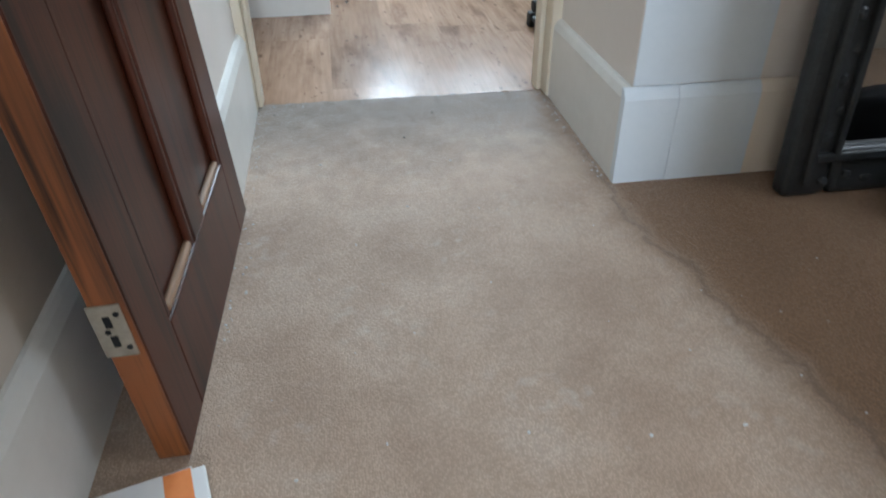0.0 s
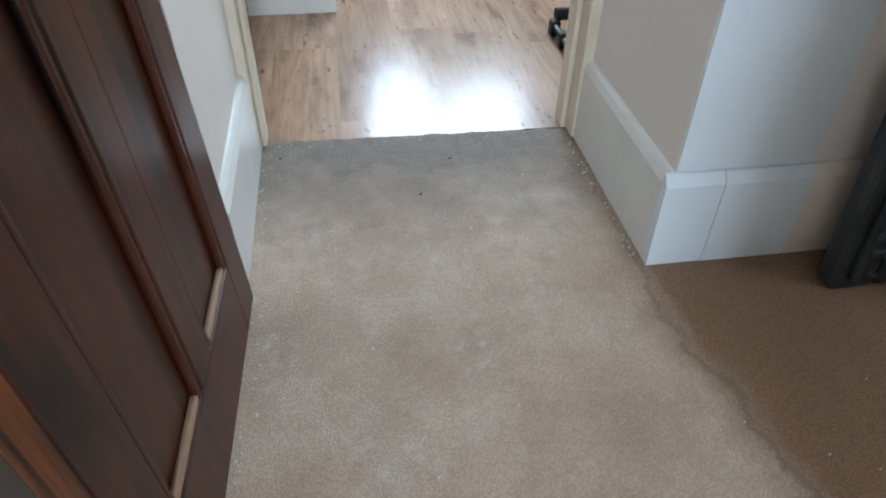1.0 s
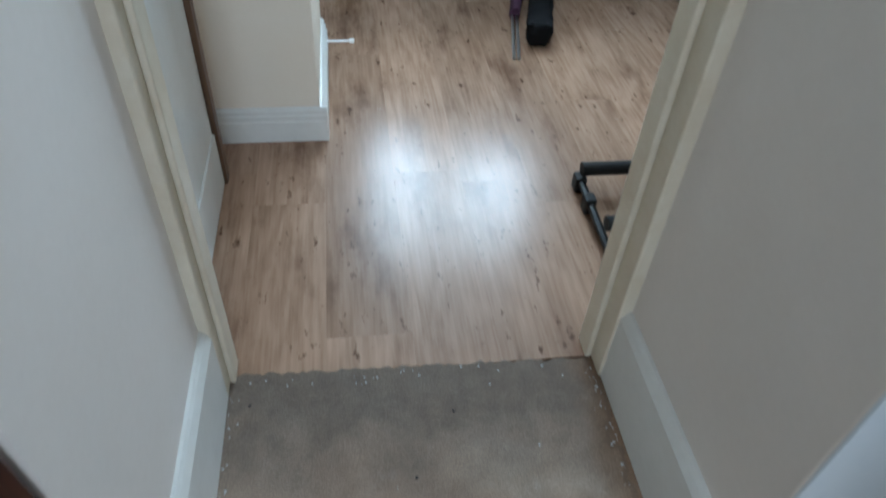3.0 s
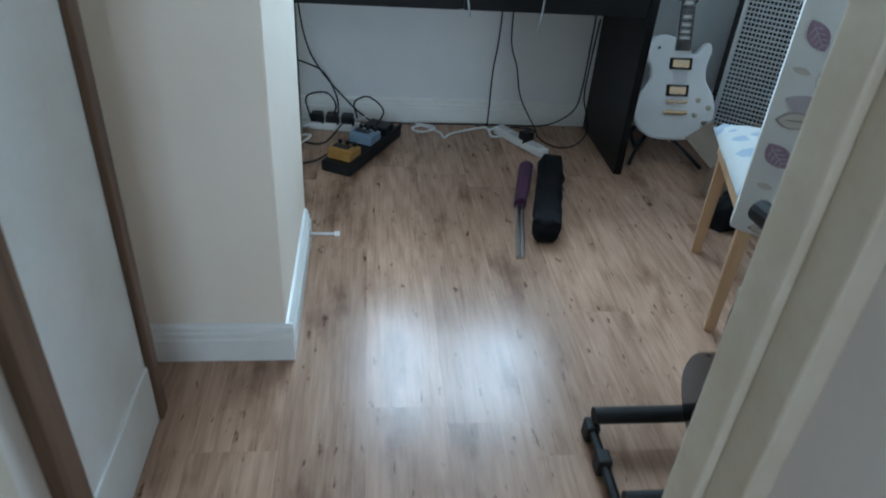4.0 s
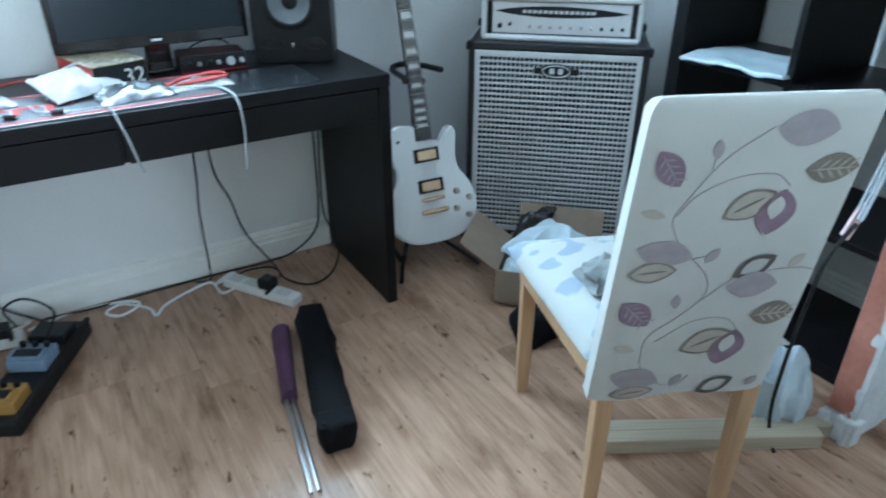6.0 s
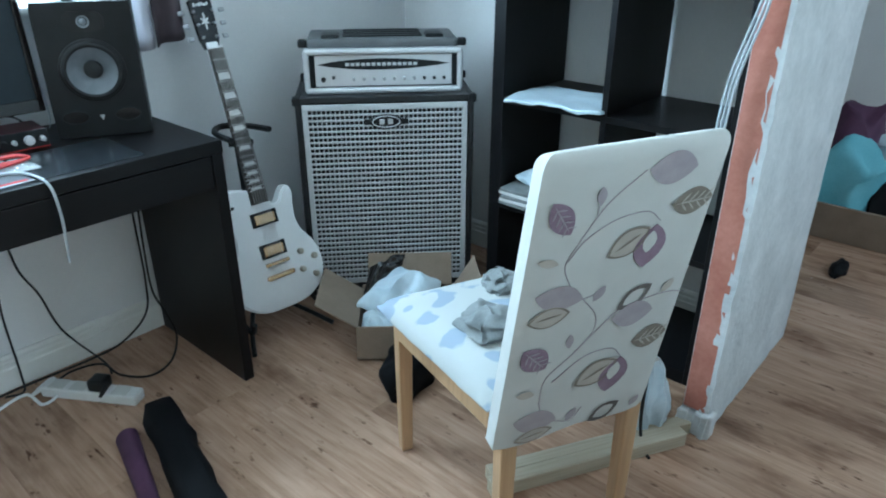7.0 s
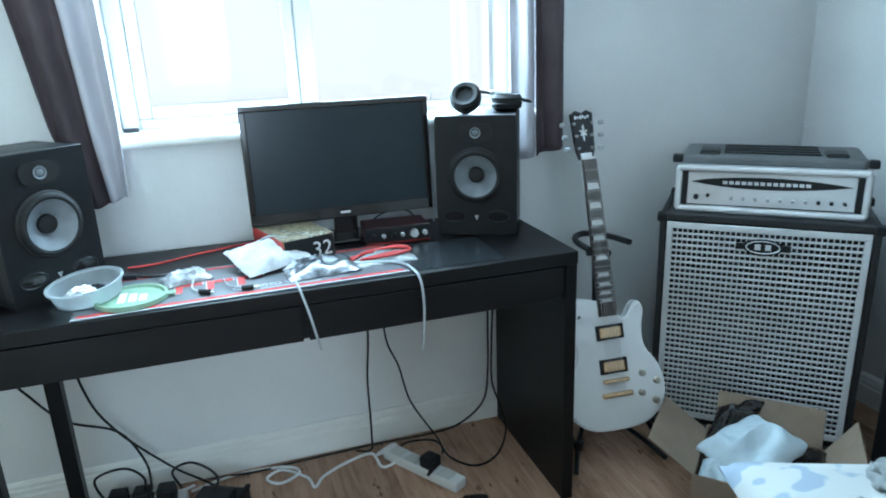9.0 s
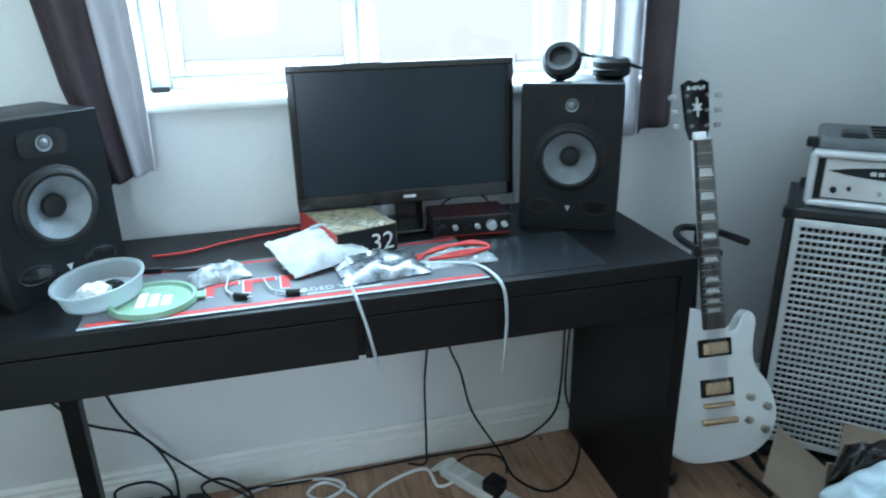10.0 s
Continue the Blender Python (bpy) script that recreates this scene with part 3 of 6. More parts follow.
def leaning_mirror():
    W, HT, T, F = 0.80, 1.5, 0.05, 0.10
    m = thing("framed_mirror", "large mirror in a worn black carved frame leaning on the wall", "mirror", pose(0.77, 1.478, 0.0, -3.6, 0, 0))
    for nm, x0, x1, z0, z1 in (("frame_side", 0, F, 0, HT), ("frame_side", W - F, W, 0, HT), ("frame_rail", F, W - F, 0, F), ("frame_rail", F, W - F, HT - F, HT)):
        bm = slab(x0, x1, 0, T, z0, z1, 0.016, 3)
        part(nm, bm, FRAMEBLACK, m)
    for x0, x1, z0, z1 in ((F * 0.32, F * 0.5, 0.03, HT - 0.03), (F * 0.85, F, F * 0.9, HT - F * 0.9), (W - F * 0.5, W - F * 0.32, 0.03, HT - 0.03)):
        part("bead", slab(x0, x1, -0.012, 0.01, z0, z1, 0.005), FRAMEBLACK, m)
    part("bead", slab(0.05, W - 0.05, -0.012, 0.01, F * 0.8, F, 0.005), FRAMEBLACK, m)
    rr = random.Random(3)
    for k in range(14):
        bmx = lump(0.012 + 0.006 * rr.random(), 0.006, 0.012, 0.35, 2.0, k, 2)
        part("carved_leaf", bmx, FRAMEBLACK, m, at=pose(0.08 + k * 0.05, 0.0, 0.028 + 0.012 * (k % 2), 0, 40 * rr.random(), 0))
    for k in range(12):
        bmx = lump(0.010, 0.006, 0.018, 0.35, 2.0, k + 30, 2)
        part("carved_leaf", bmx, FRAMEBLACK, m, at=pose(0.062 + 0.012 * (k % 2), 0.0, 0.12 + k * 0.06, 0, 30 * rr.random(), 0))
    part("glass", slab(F - 0.005, W - F + 0.005, 0.018, 0.024, F - 0.005, HT - F + 0.005), MIRROR, m)


leaning_mirror()

# ---- room: large things ----


def desk():
    d = thing("desk", "black-brown desk with two drawers against the window wall", "desk")
    X0, X1, Y0, Y1 = -0.335, 1.085, 4.09, 4.578
    part("desktop", slab(X0, X1, Y0, Y1, 0.715, 0.75, 0.002), DESK, d)
    part("side_panel", slab(1.052, X1 - 0.0015, Y0 + 0.002, Y1 - 0.002, 0.0, 0.7145, 0.0015), DESK, d)
    part("apron", slab(X0 + 0.002, 1.051, Y0 + 0.022, Y0 + 0.04, 0.622, 0.7145, 0.001), DESK, d)
    part("back_rail", slab(X0 + 0.03, 1.051, 4.50, 4.518, 0.60, 0.7145, 0.001), DESK, d)
    for a, b in ((X0 + 0.004, 0.372), (0.386, 1.048)):
        dr = part("drawer", slab(a, b, Y0 + 0.003, Y0 + 0.0215, 0.624, 0.7115, 0.0015), DESK, d)
        part("drawer_box", slab(a + 0.03, b - 0.03, Y0 + 0.041, Y0 + 0.36, 0.63, 0.70), DESK, dr)
    for x, y in ((-0.333, 4.112), (-0.262, 4.43)):
        part("leg", slab(x, x + 0.038, y - 0.019, y + 0.019, 0.0, 0.7145, 0.002), BLACK, d)


desk()


def shelf_unit():
    X0, X1, Y0, Y1 = 1.915, 2.275, 3.045, 3.845
    s = thing("shelf_unit", "tall black-brown open cube shelf unit", "shelf")
    T, R = 0.045, 5
    HT = 1.86
    for y0, y1 in ((Y0, Y0 + T), (Y1 - T, Y1)):
        part("side", slab(X0, X1, y0, y1, 0, HT, 0.0015), DESK, s)
    part("top", slab(X0, X1, Y0 + T, Y1 - T, HT - T, HT, 0.0015), DESK, s)
    part("base", slab(X0, X1, Y0 + T, Y1 - T, 0, T, 0.0015), DESK, s)
    ym = (Y0 + Y1) / 2
    part("divider", slab(X0 + 0.002, X1, ym - 0.009, ym + 0.009, T, HT - T), DESK, s)
    for k in range(1, R):
        z = T + (HT - 2 * T) * k / R
        for a, b in ((Y0 + T, ym - 0.009), (ym + 0.009, Y1 - T)):
            part("shelf_board", slab(X0 + 0.001, X1, a, b, z - 0.009, z + 0.009), DESK, s)


shelf_unit()

# ---- dining chair ----


def leaf_outline(L, W, tip=0.5, n=10):
    """A pointed oval in x, z."""
    pts = []
    for i in range(n + 1):
        t = i / n
        pts.append((L * (t - 0.5), W / 2 * math.sin(math.pi * t ** (0.8 + tip * 0.4)) ** 0.8 if 0 < t < 1 else 0.0))
    for i in range(n - 1, 0, -1):
        t = i / n
        pts.append((L * (t - 0.5), -W / 2 * math.sin(math.pi * t ** (0.8 + tip * 0.4)) ** 0.8))
    return pts


def print_piece(name, outline, m, material, parent, lift=0.0006, ring=0.0):
    """A printed motif: a skin of thread-thin depth on the cloth."""
    if ring:
        bm = bmesh.new()
        cx = sum(p[0] for p in outline) / len(outline)
        k = 1 - ring
        a = [bm.verts.new((x, y, lift)) for x, y in outline]
        b = [bm.verts.new((cx + (x - cx) * k, y * k, lift)) for x, y in outline]
        n = len(a)
        for i in range(n):
            bm.faces.new((a[i], a[(i + 1) % n], b[(i + 1) % n], b[i]))
    else:
        bm = extrude_outline(outline, 0, lift)
    return part(name, bm, material, parent, at=m)


FABRIC = mottled("cream_slipcover", (0.54, 0.55, 0.525), (0.61, 0.62, 0.595), 0.85, 7, 600, 0.35, 0.0008)


def seat_cloth():
    m, N, L, b = shader("cream_seat_print", (0.6, 0.6, 0.58), 0.85)
    v = coords(N, L)
    r = ramp_node(N, [(0.56, (0.43, 0.44, 0.42)), (0.60, (0.27, 0.32, 0.38))])
    L.new(noise_node(N, L, v, 17.0, 1, 0.3), r.inputs[0])
    L.new(r.outputs[0], b.inputs["Base Color"])
    bump_node(N, L, b, noise_node(N, L, v, 600, 2), 0.3, 0.0008)
    return m


SEATCLOTH = seat_cloth()
LEAFGREY = mottled("grey_mauve_print", (0.33, 0.295, 0.32), (0.40, 0.365, 0.39), 0.85, 30, 500, 0.3, 0.0008)
LEAFPURPLE = mottled("plum_print", (0.22, 0.15, 0.205), (0.29, 0.21, 0.27), 0.85, 30, 500, 0.3, 0.0008)
LEAFBEIGE = mottled("beige_print", (0.42, 0.385, 0.335), (0.5, 0.465, 0.41), 0.85, 30, 500, 0.3, 0.0008)
LEAFBROWN = mottled("taupe_print", (0.19, 0.165, 0.135), (0.26, 0.23, 0.19), 0.85, 30, 500, 0.3, 0.0008)
LEAFDARK = mottled("charcoal_print", (0.10, 0.09, 0.085), (0.15, 0.135, 0.125), 0.85, 30, 500, 0.3, 0.0008)


def chair():
    c = thing("dining_chair", "birch dining chair in a leaf-print slipcover", "chair", pose(1.03, 3.115, 0, 0, 0, -24.5))
    # back legs, front legs
    for x, y, sx, sy in ((0.005, 0.010, 0.02, 0.02), (0.305, 0.010, 0.02, 0.02), (-0.046, 0.432, 0.02, 0.02), (0.315, 0.43, 0.02, 0.02)):
        bm = slab(x - 0.019, x + 0.019, y - 0.019, y + 0.019, 0, 0.44, 0.004)
        for v in bm.verts:
            if v.co.z < 0.2:
                v.co.x = x + (v.co.x - x) * 0.8
                v.co.y = y + (v.co.y - y) * 0.8
        part("leg", bm, BEECH, c)
    for x0, x1, y0, y1 in ((-0.022, -0.004, 0.03, 0.415), (0.335, 0.353, 0.03, 0.415), (0.028, 0.365, 0.42, 0.44)):
        bm = slab(x0, x1, y0, y1, 0.365, 0.43, 0.003)
        for v in bm.verts:
            v.co.x -= 0.13 * v.co.y
        part("rail", bm, BEECH, c)
    # seat cushion with its fitted cover
    bm = bmesh.new()
    nx, ny = 22, 22
    grid = {}
    for i in range(nx + 1):
        for j in range(ny + 1):
            s, t = i / nx * 2 - 1, j / ny * 2 - 1
            y = 0.235 + 0.225 * t
            x = 0.167 + 0.205 * s - 0.14 * y
            dome = 0.03 * (1 - s ** 4) * (1 - t ** 4)
            edge = max(abs(s), abs(t))
            z = 0.452 + dome - 0.022 * max(0, (edge - 0.86) / 0.14) ** 2 + 0.004 * noise.noise(Vector((x * 14, y * 14, 0)))
            grid[i, j] = bm.verts.new((x, y, z))
    for i in range(nx):
        for j in range(ny):
            bm.faces.new((grid[i, j], grid[i + 1, j], grid[i + 1, j + 1], grid[i, j + 1]))
    r = bmesh.ops.extrude_face_region(bm, geom=bm.faces[:])
    for v in r["geom"]:
        if isinstance(v, bmesh.types.BMVert):
            v.co.z = 0.425 + 0.004 * noise.noise(v.co * 20)
    part("seat", bm, SEATCLOTH, c, "cream seat cover with pale blue leaves", smooth=True)
    # backrest cover: a rounded, reclined slab that hangs below the seat at the back
    LEAN, REAR, BASE, RUN = 13.6, -0.012, 0.345, 0.652
    bm = bmesh.new()
    nz, nx = 40, 24
    ring_rows = []
    for k in range(nz + 1):
        v = RUN * 0.955 * k / 30 if k <= 30 else RUN * (0.955 + 0.045 * math.sin((k - 30) / 10 * math.pi / 2))
        t = v / RUN
        squeeze = 1.0 if k <= 30 else max(0.10, math.cos((k - 30) / 10 * math.pi / 2))
        x0, x1 = -0.034 - 0.026 * t, 0.322 - 0.050 * t
        th = (0.040 - 0.006 * t) * squeeze
        inset = 0.017 * (1 - squeeze)
        x0, x1 = x0 + inset, x1 - inset
        sag = 0.004 * max(0.0, 1 - t * 4)
        row = []
        for i in range(nx + 1):
            q = i / nx
            hem = 0.006 * math.sin(q * 9.0) * max(0.0, 1 - 6 * t)
            row.append((x0 + (x1 - x0) * q, v - hem, -inset * 0.6 - 0.005 * squeeze * (2 * q - 1) ** 8))
        for i in range(nx, -1, -1):
            q = i / nx
            row.append((x0 + (x1 - x0) * q, v, -inset * 0.6 - th - sag * noise.noise(Vector((q * 7, v * 20, 2))) + 0.005 * squeeze * (2 * q - 1) ** 8))
        ring_rows.append([bm.verts.new(pose(0, REAR, BASE, 90 + LEAN, 0, 0) @ Vector(c3)) for c3 in row])
    for a, b in zip(ring_rows, ring_rows[1:]):
        n = len(a)
        for i in range(n):
            bm.faces.new((a[i], a[(i + 1) % n], b[(i + 1) % n], b[i]))
    top, bot = ring_rows[-1], ring_rows[0]
    n = len(top) // 2
    for ring in (top, bot):
        for i in range(n - 1):
            bm.faces.new((ring[i], ring[i + 1], ring[2 * n - 2 - i], ring[2 * n - 1 - i]))
    back = part("backrest", bm, FABRIC, c, "slipcover with mauve and taupe leaves", smooth=True)
    motifs = [  # across, up the slope, length, width, turn, material, ring
        (-0.012, 0.545, 0.077, 0.041, -55, LEAFPURPLE, 0), (0.049, 0.575, 0.034, 0.017, 99, LEAFGREY, 0), (0.170, 0.605, 0.093, 0.059, -4, LEAFGREY, 0),
        (0.233, 0.535, 0.081, 0.053, 3, LEAFBROWN, 0), (0.128, 0.474, 0.084, 0.054, 34, LEAFBEIGE, 0), (0.176, 0.456, 0.089, 0.062, 90, LEAFPURPLE, 0),
        (-0.017, 0.464, 0.042, 0.016, -16, LEAFBEIGE, 0), (0.022, 0.383, 0.101, 0.052, -15, LEAFGREY, 0), (0.010, 0.344, 0.081, 0.045, 5, LEAFBEIGE, 0),
        (0.102, 0.373, 0.035, 0.020, 63, LEAFGREY, 0), (0.183, 0.344, 0.076, 0.047, 37, LEAFDARK, 0.35), (0.193, 0.301, 0.089, 0.061, 0, LEAFGREY, 0),
        (0.252, 0.353, 0.034, 0.019, 58, LEAFBEIGE, 0), (0.005, 0.244, 0.082, 0.052, -47, LEAFPURPLE, 0), (0.070, 0.270, 0.036, 0.016, 98, LEAFGREY, 0),
        (0.255, 0.227, 0.079, 0.060, 5, LEAFBROWN, 0), (0.154, 0.162, 0.097, 0.067, 28, LEAFBEIGE, 0), (0.200, 0.140, 0.097, 0.066, 85, LEAFPURPLE, 0),
        (0.005, 0.152, 0.041, 0.020, -14, LEAFBEIGE, 0), (0.044, 0.062, 0.103, 0.062, -15, LEAFGREY, 0), (0.047, 0.021, 0.085, 0.039, 8, LEAFBEIGE, 0),
        (0.127, 0.050, 0.038, 0.021, 66, LEAFGREY, 0), (0.211, 0.026, 0.077, 0.051, 30, LEAFDARK, 0.35), (0.286, 0.030, 0.032, 0.020, 63, LEAFGREY, 0)]
    slope = pose(0, REAR, BASE, 90 + LEAN, 0, 0)
    lift = 0.0012
    for u, v, L, W, a, mat, ring in motifs:
        lift += 0.00004
        m = slope @ pose(u, v, lift, 0, 0, a)
        lf = print_piece("printed_leaf", leaf_outline(L, W), m, mat, back, 0.0006, ring)
        vein = LEAFBEIGE if mat is LEAFBROWN else LEAFGREY
        if mat is LEAFPURPLE and a > 0:
            print_piece("leaf_heart", leaf_outline(L * 0.5, W * 0.42), Matrix.Translation((L * 0.12, W * 0.06, 0.0012)), FABRIC, lf, 0.0005)
        elif mat in (LEAFPURPLE, LEAFBROWN):
            print_piece("leaf_vein", leaf_outline(L * 0.86, W * 0.06), Matrix.Translation((0, 0, 0.0012)), vein, lf, 0.0005)
            for q in (-0.28, -0.1, 0.08, 0.26):
                for sg in (-1, 1):
                    print_piece("leaf_vein", leaf_outline(W * 0.42, W * 0.06), pose(q * L + W * 0.14, sg * W * 0.17, 0.0012, 0, 0, sg * 50), vein, lf, 0.0005)
        if mat is LEAFBEIGE and L > 0.06:
            print_piece("leaf_edge", leaf_outline(L, W), Matrix.Translation((0, 0, 0.0012)), LEAFBROWN, lf, 0.0005, 0.12)
            print_piece("leaf_vein", leaf_outline(L * 0.6, W * 0.08), Matrix.Translation((0, 0, 0.0012)), LEAFBROWN, lf, 0.0005)
    stems = [[(0.039, 0.401), (0.017, 0.450), (0.032, 0.494), (0.066, 0.559), (0.119, 0.608)],
             [(0.020, 0.458), (0.043, 0.496), (0.092, 0.525), (0.149, 0.529), (0.181, 0.506)],
             [(0.072, 0.367), (0.108, 0.324), (0.116, 0.280), (0.085, 0.231)],
             [(0.042, 0.111), (0.041, 0.180), (0.085, 0.231), (0.129, 0.287), (0.167, 0.323), (0.255, 0.335), (0.301, 0.325)],
             [(0.058, 0.167), (0.115, 0.216), (0.177, 0.217), (0.219, 0.166)],
             [(0.052, 0.082), (0.041, 0.118)],
             [(0.088, 0.044), (0.131, 0.028), (0.150, 0.061)],
             [(0.068, 0.367), (0.102, 0.373)],
             [(0.051, 0.540), (0.049, 0.575)]]
    for st in stems:
        part("printed_stem", tube([(u, v, 0.0006) for u, v in st], 0.0010, 6, 5), LEAFGREY, back, at=slope)
    return c


chair()


def crumpled(name, label, category, m, dims, material, seed, amp=0.28, freq=1.6, sub=4):
    return tagged(part(name, lump(*dims, amp, freq, seed, sub), material, at=m, smooth=True), label, category)


crumpled("cloth", "crumpled grey cloth on the chair seat", "cloth", pose(1.175, 3.265, 0.476, 0, 0, 20), (0.062, 0.066, 0.034), GREYCLOTH, 4, 0.42, 2.4, 5)
crumpled("cloth", "small striped grey cloth on the chair seat", "cloth", pose(1.34, 3.36, 0.472, 0, 0, 60), (0.06, 0.045, 0.03), GREYCLOTH, 9, 0.42, 2.6, 5)

# ---- guitars ----


def closed_smooth(points, n=5):
    P = [Vector((*p, 0)) for p in points]
    out = []
    for i in range(len(P)):
        a, b, c, d = (P[(i + k - 1) % len(P)] for k in range(4))
        for k in range(n):
            t = k / n
            v = 0.5 * (2 * b + (c - a) * t + (2 * a - 5 * b + 4 * c - d) * t * t + (3 * b - a - 3 * c + d) * t ** 3)
            out.append((v.x, v.y))
    return out


SINGLE_CUT = [(0, 0.0), (0.085, 0.008), (0.145, 0.05), (0.166, 0.115), (0.150, 0.185), (0.118, 0.235), (0.108, 0.275), (0.113, 0.32), (0.122, 0.36), (0.108, 0.388), (0.085, 0.376), (0.064, 0.346), (0.042, 0.345), (0.03, 0.375),
              (-0.03, 0.405), (-0.085, 0.415), (-0.128, 0.385), (-0.138, 0.335), (-0.115, 0.27), (-0.122, 0.225), (-0.152, 0.175), (-0.166, 0.115), (-0.145, 0.05), (-0.085, 0.008)]
DOUBLE_CUT = [(0, 0.0), (0.085, 0.006), (0.15, 0.05), (0.165, 0.12), (0.140, 0.19), (0.105, 0.25), (0.115, 0.30), (0.14, 0.34), (0.145, 0.375), (0.125, 0.39), (0.095, 0.37), (0.06, 0.345), (0.03, 0.35),
              (-0.03, 0.35), (-0.065, 0.36), (-0.10, 0.40), (-0.13, 0.435), (-0.155, 0.425), (-0.155, 0.37), (-0.132, 0.30), (-0.118, 0.25), (-0.15, 0.18), (-0.165, 0.11), (-0.145, 0.045), (-0.085, 0.006)]
INLAY = mottled("pearl_inlay", (0.62, 0.63, 0.62), (0.75, 0.76, 0.75), 0.25, 40, 200, 0)
ROSEWOOD = mottled("dark_fretboard", (0.018, 0.013, 0.011), (0.035, 0.026, 0.02), 0.45, 14, 300, 0.1, stretch=(8, 8, 1))


def guitar(label, m, outline, lacquer, metal, inlaid):
    g = thing("electric_guitar", label, "guitar", m)
    flat = pose(0, 0, 0, 90, 0, 0)
    part("body", extrude_outline(closed_smooth(outline), 0.0, 0.048, 0.006, 3), lacquer, g, at=flat, smooth=True)
    F = -0.048
    bm = slab(-0.018, 0.018, F + 0.004, F + 0.024, 0.36, 0.86, 0.004)
    part("neck", bm, lacquer, g)
    bm = slab(-0.029, 0.029, F - 0.010, F + 0.0035, 0.355, 0.84, 0.001, 1)
    for v in bm.verts:
        if v.co.z > 0.6:
            v.co.x *= 0.78
    board = part("fretboard", bm, ROSEWOOD, g)
    zs = [0.84 - 0.628 * (1 - 2 ** (-k / 12)) for k in range(23)]
    bm = bmesh.new()
    for z in zs[1:22]:
        w = 0.0225 + 0.0065 * (0.84 - z) / 0.485
        slab(-w, w, F - 0.0112, F - 0.0095, z - 0.0007, z + 0.0007, bm=bm)
    tagged(part("frets", bm, STEEL, board), kind="stuff")
    if inlaid:
        for k in (3, 5, 7, 9, 12, 15, 17, 19, 21):
            z0 = zs[k]
            z1 = zs[k - 1]
            w = 0.019
            h = (z1 - z0) * 0.66
            zc = (z0 + z1) / 2
            part("inlay", extrude_outline([(-w, -h / 2), (w, -h / 2), (w * 0.8, h / 2), (-w * 0.8, h / 2)], 0, 0.0007), INLAY, board, at=pose(0, F - 0.0102, zc, 90, 0, 0))
    head = [(-0.022, 0.84), (0.022, 0.84), (0.031, 0.87), (0.036, 0.982), (0.018, 0.992), (0, 0.984), (-0.018, 0.992), (-0.036, 0.982), (-0.031, 0.87)]
    hd = part("headstock", extrude_outline(head, 0.022, 0.036, 0.002), GLOSSBLACK, g, at=pose(0, 0, 0, 90, 0, 0) @ pose(0, 0, 0))
    part("nut", slab(-0.022, 0.022, F - 0.012, F, 0.838, 0.844), WHITEPL, g)
    upright = pose(0, 0, 0, -90, 0, 0)
    for k in range(3):
        for sg in (-1, 1):
            z = 0.875 + 0.038 * k
            x = sg * (0.021 + 0.004 * k)
            part("tuner_post", rod((x, -0.036, z), (x, -0.047, z), 0.0045, 0.003), STEEL, hd, at=upright)
            part("tuner_knob", slab(sg * (0.046 + 0.004 * k), sg * (0.064 + 0.004 * k), -0.034, -0.024, z - 0.007, z + 0.007, 0.003), GREYPL if inlaid else STEEL, hd, at=upright)
    if inlaid:
        for a, ln in ((0, 0.026), (180, 0.026), (55, 0.016), (-55, 0.016), (125, 0.014), (235, 0.014)):
            print_piece("headstock_inlay", leaf_outline(ln, 0.006), upright @ pose(0, -0.0362, 0.922, 90, 0, 0) @ pose(0, 0, 0, 0, 0, 90 + a) @ pose(ln / 2, 0, 0), INLAY, hd)
        for k in range(6):
            part("name_bar", slab(-0.024 + 0.0082 * k, -0.0185 + 0.0082 * k, -0.0368, -0.036, 0.965 + 0.002 * (k % 2), 0.976 - 0.003 * (k % 3 == 1), 0.0003, 1), INLAY, hd, at=upright)
    zb, zn = 0.20, 0.305
    for z in (zb, zn):
        ring = part("pickup_ring", slab(-0.045, 0.045, F - 0.006, F + 0.002, z - 0.023, z + 0.023, 0.002), BLACK, g)
        part("pickup_cover", slab(-0.035, 0.035, F - 0.010, F - 0.005, z - 0.016, z + 0.016, 0.003), metal, ring, "gold pickup cover" if inlaid else "")
    part("bridge", slab(-0.042, 0.042, F - 0.014, F - 0.002, 0.150, 0.162, 0.003), metal, g)
    part("tailpiece", slab(-0.050, 0.050, F - 0.015, F - 0.002, 0.105, 0.121, 0.005), metal, g)
    for x, z in ((0.09, 0.165), (0.135, 0.135), (0.082, 0.105), (0.125, 0.075)):
        part("knob", lathe([(0.0105, 0), (0.0105, 0.010), (0.008, 0.014), (0, 0.0145)], 16), DULLMETAL if inlaid else BLACK, g, at=pose(x, F, z, 90, 0, 0))
    part("selector", rod((-0.095, F, 0.36), (-0.095, F - 0.012, 0.365), 0.003, 0.0045), BLACK, g)
    part("strap_button", rod((0.0, -0.024, -0.0), (0.0, -0.024, -0.010), 0.005, 0.007), metal, g)
    for k in range(6):
        x = -0.019 + 0.0076 * k
        part("string", rod((x * 1.25, F - 0.014, 0.115), (x * 0.9, F - 0.0125, 0.842), 0.0007, n=5), STEEL, g)
    return g


guitar("white single-cut electric guitar with gold pickups on a stand", pose(1.309, 4.235, 0.10, -17, -1.6, -6), SINGLE_CUT, WHITELAC, GOLD, True)
guitar("glossy black electric guitar standing in a rack", pose(0.805, 2.62, 0.085, 6, 24, -90), DOUBLE_CUT, GLOSSBLACK, STEEL, False)
guitar("glossy black electric guitar standing deeper in the rack", pose(0.985, 2.65, 0.085, 6, 28, -92), SINGLE_CUT, GLOSSBLACK, STEEL, False)


